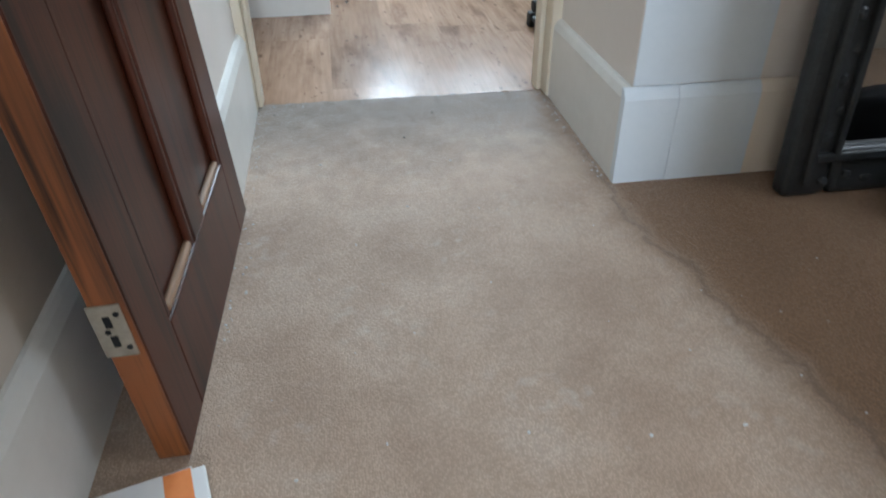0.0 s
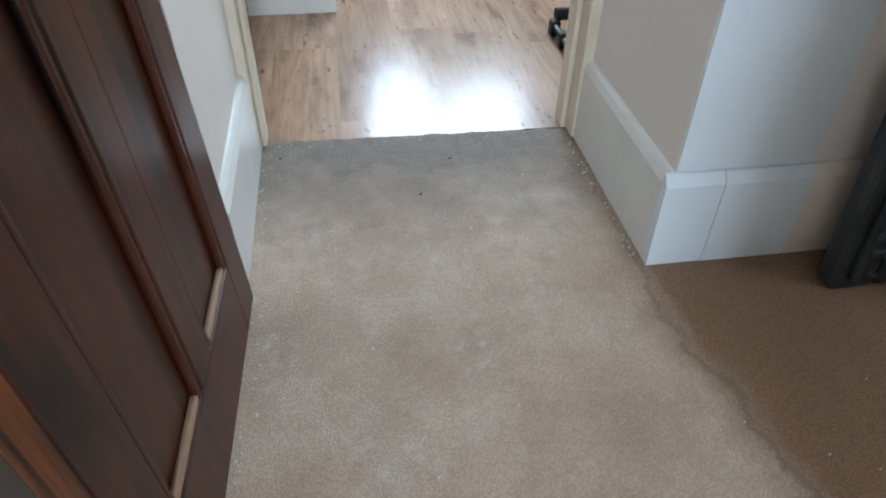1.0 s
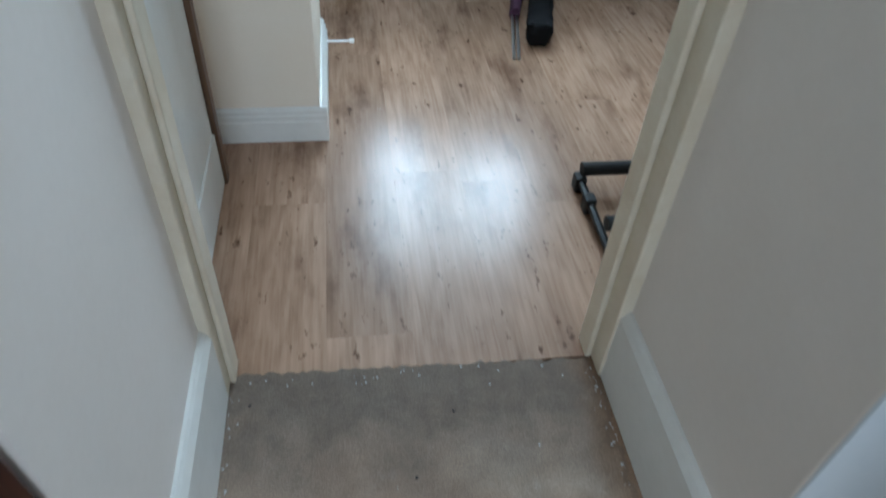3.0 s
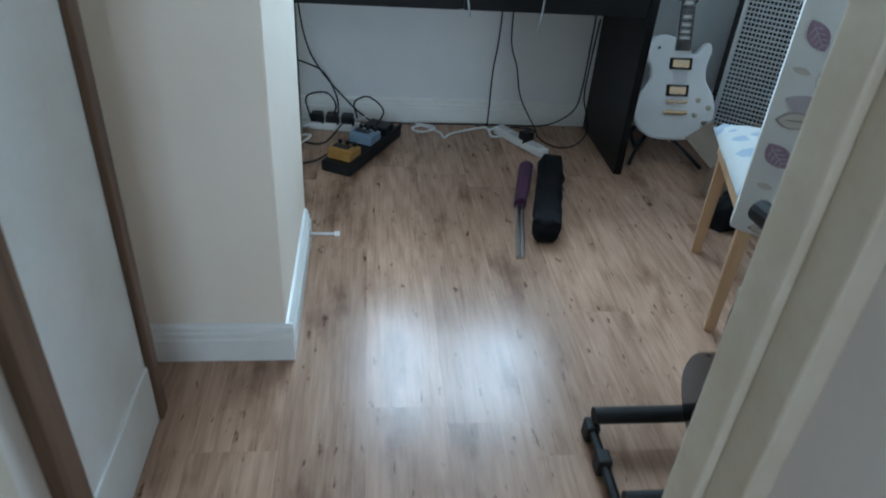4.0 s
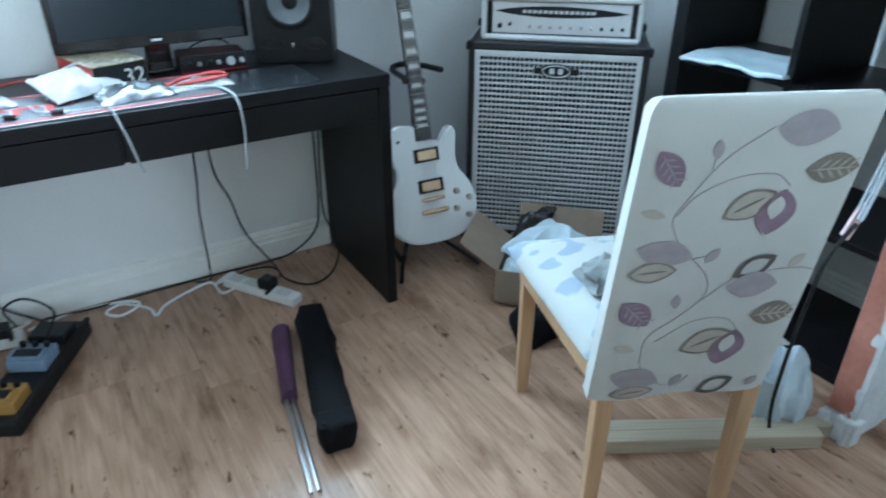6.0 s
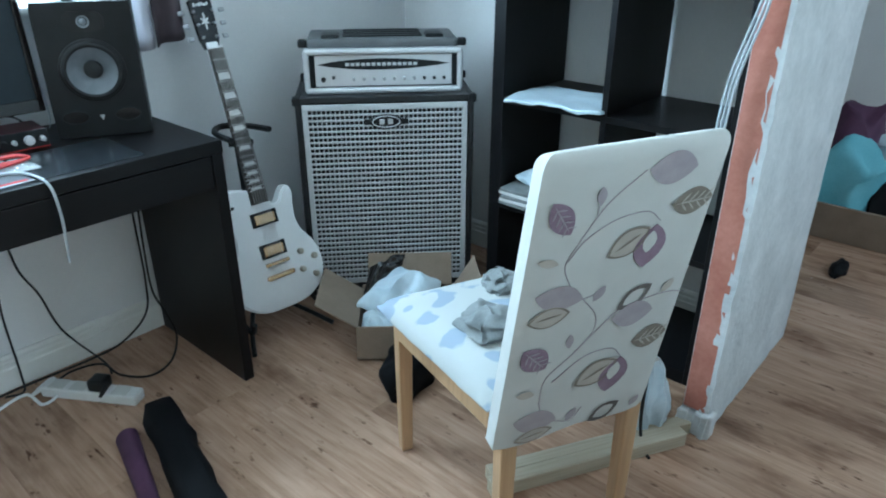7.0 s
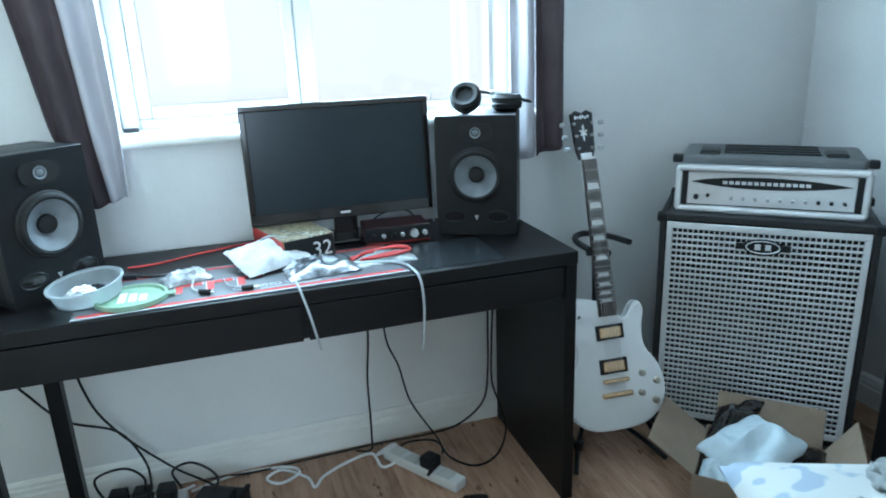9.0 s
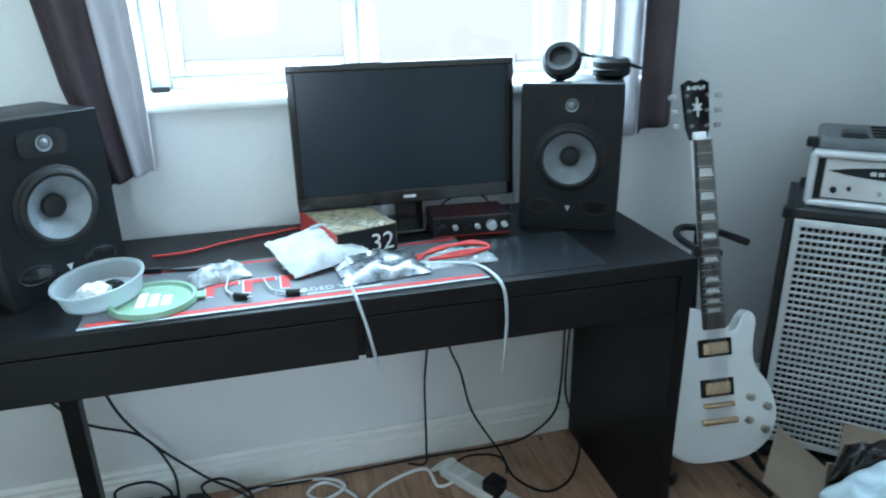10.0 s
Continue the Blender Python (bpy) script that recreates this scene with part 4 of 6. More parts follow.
def guitar_stand():
    s = thing("guitar_stand", "black tubular guitar stand holding a white guitar", "guitar stand", pose(1.31, 4.32, 0, 0, 0, -6))
    part("spine", rod((0.01, 0.06, 0.03), (0.052, 0.20, 0.66), 0.009), BLACK, s)
    part("leg", tube([(0, 0.09, 0.10), (-0.10, -0.06, 0.04), (-0.15, -0.16, 0.008)], 0.008), BLACK, s)
    part("leg", tube([(0, 0.09, 0.10), (0.10, -0.06, 0.04), (0.15, -0.16, 0.008)], 0.008), BLACK, s)
    part("leg", rod((0, 0.08, 0.14), (0.0, 0.22, 0.008), 0.008), BLACK, s)
    for sg in (-1, 1):
        part("cradle_arm", tube([(0, 0.06, 0.14), (sg * 0.12, 0.0, 0.10), (sg * 0.135, -0.13, 0.075), (sg * 0.135, -0.16, 0.115)], 0.0085), RUBBER, s)
    part("neck_yoke", tube([(-0.045, 0.02, 0.655), (-0.05, 0.12, 0.66), (0, 0.18, 0.66), (0.055, 0.12, 0.665), (0.075, 0.0, 0.675)], 0.010), RUBBER, s, "rubber neck yoke")
    part("yoke_strap", rod((-0.045, 0.04, 0.64), (0.03, 0.035, 0.635), 0.009), RUBBER, s)


guitar_stand()


def guitar_rack():
    s = thing("guitar_rack", "black folding guitar rack with foam-covered bars", "guitar rack")
    for x, ux in ((0.575, 0.87), (1.04, 1.04)):
        fr = part("side_frame", tube([(x, 2.40, 0.020), (x, 2.58, 0.030), (x, 2.735, 0.034)], 0.011, 4), BLACK, s)
        part("upright", rod((ux, 2.42, 0.02), (ux, 2.40, 0.735), 0.011), BLACK, s)
        for y in (2.41, 2.64, 2.735):
            part("foot", slab(x - 0.016, x + 0.016, y - 0.02, y + 0.02, 0.0, 0.05, 0.006), RUBBER, fr)
    for y, z in ((2.738, 0.068), (2.51, 0.068)):
        part("foam_bar", rod((0.575, y, z), (1.04, y, z), 0.020, n=16), RUBBER, s, "black foam sleeve")
    part("base_bar", rod((0.575, 2.42, 0.02), (1.04, 2.42, 0.02), 0.011), BLACK, s)
    part("rear_bar", rod((0.65, 2.395, 0.735), (1.055, 2.40, 0.735), 0.011), BLACK, s)
    part("foam_arm", rod((0.64, 2.52, 0.74), (0.66, 2.39, 0.735), 0.018, n=16), RUBBER, s, "black foam sleeve")


guitar_rack()

# ---- bass rig ----


def mesh_panel(w, h, nx, nz, bar, depth):
    """A grille of crossing bars in x, z, y = 0 at the face."""
    bm = bmesh.new()
    for i in range(nx + 1):
        x = w * i / nx
        slab(x - bar * 0.36, x + bar * 0.36, 0.002, depth, 0, h, bm=bm)
    for k in range(nz + 1):
        z = h * k / nz
        slab(0, w, -0.0022, depth * 0.5, z - bar * 0.62, z + bar * 0.62, bm=bm)
    return bm


def bass_cab():
    W, HT, D = 0.587, 0.731, 0.29
    c = thing("speaker_cabinet", "black bass speaker cabinet with a silver mesh grille", "amplifier", pose(1.497, 4.324, 0.018, 0, 0, -42.1))
    sh = []
    for nm, x0, x1, y0, y1, z0, z1 in (("side", 0, 0.018, 0, D, 0, HT), ("side", W - 0.018, W, 0, D, 0, HT), ("top", 0.018, W - 0.018, 0, D, HT - 0.02, HT), ("bottom", 0.018, W - 0.018, 0, D, 0, 0.02), ("back", 0.018, W - 0.018, D - 0.015, D, 0.02, HT - 0.02)):
        part(nm, slab(x0, x1, y0, y1, z0, z1, 0.003), VINYL, c)
    part("baffle", slab(0.018, W - 0.018, 0.02, 0.035, 0.02, HT - 0.02), BLACK, c)
    for cx in (0.165, 0.43):
        for cz in (0.19, 0.49):
            part("driver", lathe([(0.12, 0), (0.115, -0.006), (0.105, 0), (0.04, 0.03), (0.035, 0.022), (0, 0.016)], 28), BLACK, c, at=pose(cx, 0.018, cz, 90, 0, 0) @ pose(0, 0, 0, 180, 0, 0), smooth=True)
    gf = part("grille_frame", slab(0.022, W - 0.022, -0.002, 0.010, 0.05, 0.066, 0.002), GRILLE, c, "silver grille frame")
    part("frame_bar", slab(0.022, W - 0.022, -0.002, 0.010, HT - 0.040, HT - 0.024, 0.002), GRILLE, gf)
    part("frame_bar", slab(0.022, 0.038, -0.002, 0.010, 0.066, HT - 0.040, 0.002), GRILLE, gf)
    part("frame_bar", slab(W - 0.038, W - 0.022, -0.002, 0.010, 0.066, HT - 0.040, 0.002), GRILLE, gf)
    g = part("grille", mesh_panel(W - 0.076, HT - 0.106, 34, 34, 0.0046, 0.008), GRILLE, c, "silver punched mesh", at=pose(0.038, 0.001, 0.066))
    badge = part("badge", extrude_outline([(0.055 * math.cos(a * math.pi / 16), 0.024 * math.sin(a * math.pi / 16)) for a in range(32)], 0, 0.006, 0.001), BLACK, c, "black oval badge with a silver ring", at=pose(W / 2, 0.0, HT - 0.082, 90, 0, 0))
    part("badge_ring", tube([(0.045 * math.cos(a * math.pi / 8), 0.0185 * math.sin(a * math.pi / 8), 0.0065) for a in range(17)], 0.0018, 3, 5), ALU, badge)
    for sx in (-1, 1):
        part("badge_mark", slab(sx * 0.006, sx * 0.022, -0.009, 0.009, 0.0055, 0.008, 0.001, 1), ALU, badge)
        part("badge_wing", slab(sx * 0.05, sx * 0.074, -0.011, 0.009, 0, 0.004, 0.002), BLACK, badge)
    for x in (0.05, W - 0.05):
        for y in (0.04, D - 0.04):
            part("foot", rod((x, y, -0.018), (x, y, 0.002), 0.02, 0.018), RUBBER, c)
    for x in (0.004, W - 0.004):
        for z in (0.012, HT - 0.012):
            part("corner_cap", slab(x - 0.012, x + 0.012, -0.003, 0.03, z - 0.014, z + 0.014, 0.005), BLACK, c)


bass_cab()


def amp_head():
    W, HT, D = 0.52, 0.145, 0.25
    a = thing("amplifier_head", "bass amplifier head in a grey-lidded rack case", "amplifier", pose(1.497, 4.324, 0.7495, 0, 0, -42.1) @ pose(0.034, 0.04, 0))
    part("case", slab(0.006, W - 0.006, 0.02, D, 0.004, HT - 0.006, 0.012, 3), BLACK, a)
    LIDGREY = mottled("dark_grey_moulding", (0.075, 0.078, 0.08), (0.11, 0.113, 0.115), 0.5, 12, 200, 0.15)
    part("lid", slab(0.012, W - 0.012, 0.03, D + 0.005, HT - 0.012, HT + 0.028, 0.014, 3), LIDGREY, a)
    for k in range(4):
        part("lid_rib", slab(0.13, W - 0.13, 0.06 + 0.045 * k, 0.08 + 0.045 * k, HT + 0.026, HT + 0.033, 0.002), BLACK, a)
    for x in (0.06, W - 0.12):
        part("lid_pad", slab(x, x + 0.06, 0.04, 0.12, HT + 0.02, HT + 0.038, 0.008), BLACK, a)
    rim = part("front_rim", slab(0.004, W - 0.004, 0.0, 0.03, 0, 0.02, 0.007), ALU, a, "pale aluminium front rim")
    part("rim_bar", slab(0.004, W - 0.004, 0.0, 0.03, HT - 0.02, HT, 0.007), ALU, rim)
    part("rim_bar", slab(0, 0.019, 0.001, 0.03, 0.008, HT - 0.008, 0.006), ALU, rim)
    part("rim_bar", slab(W - 0.019, W, 0.001, 0.03, 0.008, HT - 0.008, 0.006), ALU, rim)
    part("rack_rail", slab(0.016, 0.034, 0.012, 0.03, 0.016, HT - 0.016), BLACK, a)
    part("rack_rail", slab(W - 0.034, W - 0.016, 0.012, 0.03, 0.016, HT - 0.016), BLACK, a)
    f = part("faceplate", slab(0.036, W - 0.036, 0.012, 0.024, 0.024, HT - 0.022, 0.002), ALU, a, "silver faceplate with a black swoosh")
    part("swoosh", extrude_outline(leaf_outline(0.43, 0.036, 0.3), 0, 0.0015), BLACK, f, at=pose(W / 2, 0.012, 0.094, 90, 0, 0))
    for k in range(14):
        part("name_bar", slab(W / 2 - 0.125 + 0.017 * k, W / 2 - 0.125 + 0.017 * k + 0.0125, 0.0098, 0.0108, 0.089, 0.099), ALU, f)
    for k in range(13):
        if k not in (2,):
            x = 0.062 + 0.033 * k
            r0 = 0.008 if k in (0,) else 0.0055
            part("knob", lathe([(r0, 0), (r0 * 0.9, 0.012), (0, 0.0125)], 14), BLACK if k in (0, 1, 10, 11, 12) else GREYPL, a, at=pose(x, 0.012, 0.047 + (0.006 if k == 1 else 0), 90, 0, 0))
    for x in (0.0, W):
        for z in (0.05, HT + 0.012):
            part("latch", slab(x - 0.014, x + 0.014, 0.03, 0.06, z - 0.012, z + 0.012, 0.005), BLACK, a)


amp_head()

# ---- studio monitors, screen ----


def baffle_ring(W, HT, zc, r, depth):
    """A front board with a round opening for the woofer."""
    bm = bmesh.new()
    n = 48
    rim, edge = [], []
    for k in range(n):
        a = 2 * math.pi * (k + 0.5) / n
        c, q = math.cos(a), math.sin(a)
        up = (HT - zc) if q > 0 else zc
        f = min(W / 2 / abs(c), up / abs(q))
        rim.append((r * c, zc + r * q))
        edge.append((f * c, zc + f * q))
    rows = [[bm.verts.new((x, y, z)) for x, z in pts] for pts, y in ((edge, depth), (edge, 0.003), ([(x * 0.985, zc + (z - zc) * 0.99) for x, z in edge], 0.0), (rim, 0.0), (rim, depth))]
    for a, b in zip(rows, rows[1:]):
        for k in range(n):
            bm.faces.new((a[k], a[(k + 1) % n], b[(k + 1) % n], b[k]))
    return bm


def studio_monitor(label, m, s=1.0):
    W, HT, D = 0.225, 0.335, 0.19
    o = thing("studio_speaker", label, "speaker", m, group="pair of studio speakers")
    part("cabinet", slab(-W / 2, W / 2, 0.018, D, 0, HT, 0.010, 3), BLACK, o, smooth=True)
    part("front_baffle", baffle_ring(W, HT, 0.17, 0.073, 0.03), BLACK, o)
    part("woofer_surround", lathe([(0.078, 0.0), (0.077, 0.004), (0.072, 0.006), (0.069, 0.012), (0.064, 0.014), (0.059, 0.012), (0.057, 0.010)], 40), RUBBER, o, at=pose(0, 0, 0.17, 90, 0, 0), smooth=True)
    part("cone", lathe([(0.058, 0.0125), (0.047, 0.004), (0.034, -0.006), (0.022, -0.014)], 40), CONE, o, "grey woven woofer cone", at=pose(0, -0.001, 0.17, 90, 0, 0), smooth=True)
    part("dust_cap", lathe([(0.023, -0.014), (0.021, -0.006), (0.012, -0.001), (0, 0.0)], 24), RUBBER, o, at=pose(0, -0.001, 0.17, 90, 0, 0), smooth=True)
    part("tweeter_plate", extrude_outline([(0.046 * math.copysign(abs(math.cos(a * math.pi / 16)) ** 0.6, math.cos(a * math.pi / 16)), 0.025 * math.copysign(abs(math.sin(a * math.pi / 16)) ** 0.6, math.sin(a * math.pi / 16))) for a in range(32)], 0, 0.0035, 0.001), RUBBER, o, at=pose(0, 0, 0.288, 90, 0, 0))
    part("tweeter", lathe([(0.015, 0.0), (0.015, 0.002), (0.009, -0.0005), (0.006, 0.003), (0, 0.005)], 24), CONE, o, "dark grey inverted dome tweeter", at=pose(0, -0.0035, 0.288, 90, 0, 0), smooth=True)
    for sg in (-1, 1):
        pr = part("port", extrude_outline([(sg * 0.062 + 0.03 * math.cos(a * math.pi / 12), 0.016 * math.sin(a * math.pi / 12)) for a in range(24)], -0.001, 0.0012), GLOSSBLACK, o, at=pose(0, 0, 0.055, 90, 0, 0))
        part("port_rim", tube([(sg * 0.062 + 0.031 * math.cos(a * math.pi / 8), 0.017 * math.sin(a * math.pi / 8), 0.002) for a in range(17)], 0.002, 3, 5), BLACK, pr)
    part("emblem", extrude_outline([(-0.006, 0.007), (0.006, 0.007), (0.0, -0.007)], 0, 0.001), ALU, o, at=pose(0, 0, 0.05, 90, 0, 0))
    return o


studio_monitor("black studio speaker with headphones on top", pose(0.903, 4.342, 0.7505, 0, 0, -27))
studio_monitor("black studio speaker at the curtained end of the desk", pose(-0.14, 4.288, 0.7505, 0, 0, 42))


def screen():
    s = thing("computer_monitor", "black widescreen computer monitor, switched off", "monitor", pose(0.551, 4.44, 0.7505))
    X = 0.254
    tilt = pose(0, 0, 0.07, -3, 0, 0)
    part("shell", slab(-X, X, 0.004, 0.04, 0.005, 0.315, 0.008, 3), BLACK, s, at=tilt)
    for x0, x1, z0, z1 in ((-X, X, 0.301, 0.317), (-X, X, 0.0, 0.032), (-X, -X + 0.016, 0.031, 0.302), (X - 0.016, X, 0.031, 0.302)):
        part("bezel", slab(x0, x1, -0.004, 0.006, z0, z1, 0.003), GLOSSBLACK, s, at=tilt)
    scr = mottled("dark_lcd", (0.008, 0.014, 0.019), (0.012, 0.019, 0.025), 0.22, 3, 40, 0, spec=0.25)
    part("panel", slab(-X + 0.015, X - 0.015, 0.0, 0.005, 0.031, 0.303), scr, s, at=tilt)
    part("maker_mark", slab(-0.014, 0.014, -0.0048, -0.004, 0.013, 0.019), ALU, s, at=tilt)
    part("neck", slab(-0.03, 0.035, 0.016, 0.036, 0.004, 0.12, 0.004), GLOSSBLACK, s)
    part("foot", slab(-0.065, 0.085, -0.03, 0.09, 0, 0.012, 0.004), GLOSSBLACK, s)


screen()


def headphones():
    h = thing("headphones", "black over-ear headphones lying on the speaker", "headphones", pose(0.945, 4.41, 1.087, 0, 0, -20))
    for x, a in ((-0.035, 25), (0.075, 70)):
        cup = part("ear_cup", lathe([(0.0, 0.0), (0.03, 0.0), (0.042, 0.008), (0.044, 0.02), (0.036, 0.028), (0.0, 0.03)], 24), BLACK, h, at=pose(x, 0.0, 0.026 if a < 50 else 0.014, 50, -15 if a < 50 else 0, 0) if a < 50 else pose(x, 0.01, 0.0), smooth=True)
        part("ear_pad", lathe([(0.0, 0.032), (0.022, 0.032), (0.026, 0.042), (0.036, 0.044), (0.043, 0.036), (0.042, 0.024)], 24), RUBBER, cup, smooth=True)
    part("headband", tube([(-0.03, 0.03, 0.055), (0.03, 0.055, 0.045), (0.10, 0.06, 0.03), (0.14, 0.03, 0.02), (0.11, 0.0, 0.03)], 0.009, flat=0.5), BLACK, h)
    part("slider", tube([(0.03, 0.05, 0.048), (0.07, 0.058, 0.04)], 0.0105, flat=0.5), STEEL, h)


headphones()


def curtain(label, rows, lining_share, lining_left, folds):
    c = thing("curtain", label, "curtain", group="pair of curtains")

    def sheet(a, b, y0, name, mat, seed):
        bm = bmesh.new()
        g = []
        NZ, NX = 46, 40
        for k in range(NZ + 1):
            t = k / NZ
            q = t * (len(rows) - 1)
            i = min(int(q), len(rows) - 2)
            f = q - i
            z, x0, x1 = (rows[i][j] * (1 - f) + rows[i + 1][j] * f for j in range(3))
            g.append([])
            for n in range(NX + 1):
                s = a + (b - a) * n / NX
                x = x0 + (x1 - x0) * s
                y = y0 + 0.018 * math.sin(folds * 2 * math.pi * s + seed) + 0.006 * noise.noise(Vector((s * 9, z * 3, seed)))
                g[-1].append(bm.verts.new((x, y, z + (0.03 * (s - 0.5) if k == 0 else 0))))
        for r0, r1 in zip(g, g[1:]):
            for n in range(NX):
                bm.faces.new((r0[n], r0[n + 1], r1[n + 1], r1[n]))
        ob = part(name, bm, mat, c, smooth=True)
        so = ob.modifiers.new("cloth", "SOLIDIFY")
        so.thickness = 0.003
        return ob
    # the window side takes the paler cloth that holds the light
    if lining_left:
        sheet(0, lining_share, 4.535, "lining", LITLINING, 1.0)
        sheet(lining_share, 1, 4.53, "drape", CURTAIN, 0.3)
    else:
        sheet(0, 1 - lining_share, 4.53, "drape", CURTAIN, 0.3)
        sheet(1 - lining_share, 1, 4.535, "lining", LITLINING, 1.0)


curtain("dark aubergine curtain swept aside, pale lining with window light in its colour", [(0.905, -0.10, 0.002), (1.1, -0.155, 0.006), (1.38, -0.192, 0.002), (1.8, -0.26, -0.01), (2.395, -0.35, -0.03)], 0.42, False, 2.5)
curtain("dark aubergine curtain hanging beside the window", [(0.928, 1.102, 1.268), (1.4, 1.096, 1.266), (1.9, 1.10, 1.268), (2.395, 1.10, 1.27)], 0.42, True, 2.0)

# ---- on the laminate floor ----
bag = thing("umbrella_bag", "black folded umbrella pouch lying on the floor", "bag", pose(0.648, 3.566, 0.0, 0, 0, -14.6))
bm = slab(-0.048, 0.048, -0.012, 0.575, 0, 0.082, 0.030, 5)
bmesh.ops.subdivide_edges(bm, edges=[e for e in bm.edges if e.calc_length() > 0.05], cuts=9, use_grid_fill=True)
crumple(bm, 0.008, 17)
crumple(bm, 0.009, 34)
low_z = min(v.co.z for v in bm.verts)
bmesh.ops.translate(bm, verts=bm.verts, vec=(0, 0, -low_z))
part("pouch", bm, CLOTHBLACK, bag, smooth=True)
part("flap", slab(-0.046, 0.046, -0.002, 0.06, 0.08, 0.090, 0.006), CLOTHBLACK, bag)
umb = thing("umbrella", "folded purple umbrella with a steel shaft", "umbrella", pose(0.604, 3.788, 0.0, 0, 0, -9))
bm = rod((0, 0.0, 0.03), (0.03, 0.30, 0.03), 0.022, 0.03, 14)
crumple(bm, 0.006, 22)
part("canopy", bm, PURPLE, umb, smooth=True)
for dx in (-0.009, 0.009):
    part("rib", rod((dx - 0.0, -0.0, 0.02), (dx - 0.005, -0.315, 0.007), 0.0055), STEEL, umb)


def pedal_board():
    b = thing("pedal_board", "black pedal board with effect pedals and plugs", "pedal board", pose(-0.125, 4.085, 0.0, 0, 0, -28))
    part("base", slab(0.0, 0.13, 0, 0.45, 0.0, 0.045, 0.008), BLACK, b)
    part("edge_rail", slab(0.118, 0.132, 0.0, 0.45, 0.045, 0.056, 0.003), RUBBER, b)
    orange = mottled("mustard_enamel", (0.30, 0.16, 0.035), (0.40, 0.22, 0.055), 0.4, 20, 200, 0.1)
    blue = mottled("pale_blue_enamel", (0.15, 0.21, 0.29), (0.21, 0.28, 0.37), 0.4, 20, 200, 0.1)
    for y, mat, lab in ((0.03, orange, "mustard effect pedal"), (0.20, blue, "pale blue effect pedal")):
        p = part("pedal", slab(0.012, 0.115, y, y + 0.085, 0.045, 0.083, 0.005), mat, b, lab)
        part("treadle", slab(0.016, 0.111, y + 0.004, y + 0.05, 0.083, 0.094, 0.004), mat, p)
        part("rubber_pad", slab(0.03, 0.098, y + 0.008, y + 0.04, 0.094, 0.097, 0.001), BLACK, p)
        for k in range(3):
            part("knob", rod((0.03 + 0.032 * k, y + 0.07, 0.083), (0.03 + 0.032 * k, y + 0.07, 0.098), 0.008), BLACK, p)
    part("pedal", slab(0.012, 0.115, 0.32, 0.40, 0.045, 0.078, 0.005), BLACK, b, "black effect pedal")
    return b


pedal_board()


def power_strip(name, label, m, plugs):
    s = thing(name, label, "power strip", m)
    part("housing", slab(-0.025, 0.025, 0, 0.30, 0, 0.034, 0.006), WHITEPL, s)
    for k in range(4):
        part("socket", slab(-0.022, 0.022, 0.03 + 0.066 * k, 0.078 + 0.066 * k, 0.034, 0.0352), UPVC, s)
    for k in plugs:
        p = part("plug", slab(-0.025, 0.025, 0.028 + 0.066 * k, 0.078 + 0.066 * k, 0.0352, 0.072, 0.007), BLACK, s, "black mains plug")
        part("cord_grip", rod((0, 0.03 + 0.066 * k, 0.05), (-0.05, 0.02 + 0.066 * k, 0.045), 0.009, 0.005), RUBBER, p)
    return s


power_strip("power_strip", "white mains extension strip with one black plug", pose(0.795, 4.238, 0, 0, 0, 32.5), (1,))
power_strip("power_strip", "white mains strip crowded with black plugs", pose(0.02, 4.47, 0, 0, 0, 82), (0, 1, 2))


def cord(label, points, r, material, n=8, name="cable"):
    return tagged(part(name, tube(points, r, n), material, smooth=True), label, "cable")


cord("thin black lead hanging down the wall from the desk", [(0.612, 4.545, 0.66), (0.608, 4.55, 0.40), (0.597, 4.555, 0.25), (0.596, 4.55, 0.06), (0.585, 4.53, 0.008), (0.54, 4.545, 0.006)], 0.0032, RUBBER)
cord("thin black lead hanging slack behind the desk", [(0.655, 4.545, 0.66), (0.662, 4.55, 0.40), (0.70, 4.55, 0.28), (0.735, 4.55, 0.14), (0.81, 4.50, 0.01), (0.80, 4.43, 0.005)], 0.0032, RUBBER)
cord("black lead looping down beside the desk panel", [(1.01, 4.54, 0.66), (1.012, 4.55, 0.40), (1.008, 4.55, 0.19), (0.985, 4.545, 0.09), (0.90, 4.54, 0.03), (0.80, 4.55, 0.008), (0.60, 4.56, 0.006), (0.35, 4.555, 0.006), (0.225, 4.55, 0.006), (0.08, 4.56, 0.008)], 0.0035, RUBBER, 12)
cord("black lead looping on the floor by the desk panel", [(1.03, 4.54, 0.5), (1.024, 4.55, 0.3), (1.022, 4.545, 0.16), (1.04, 4.52, 0.08), (1.035, 4.46, 0.02), (0.96, 4.36, 0.005), (0.875, 4.33, 0.005), (0.815, 4.40, 0.006), (0.80, 4.50, 0.008), (0.72, 4.53, 0.007), (0.66, 4.50, 0.01)], 0.0035, RUBBER, 10)
cord("tangled white extension lead on the floor", [(0.64, 4.47, 0.03), (0.60, 4.50, 0.006), (0.66, 4.50, 0.03), (0.65, 4.44, 0.012), (0.60, 4.43, 0.005), (0.58, 4.49, 0.02), (0.50, 4.495, 0.005), (0.42, 4.45, 0.005), (0.385, 4.405, 0.005), (0.37, 4.46, 0.005), (0.30, 4.53, 0.005), (0.25, 4.50, 0.005), (0.29, 4.46, 0.006), (0.35, 4.49, 0.012), (0.30, 4.545, 0.006), (0.15, 4.555, 0.005), (0.03, 4.52, 0.006)], 0.0045, WHITEPL, 10)
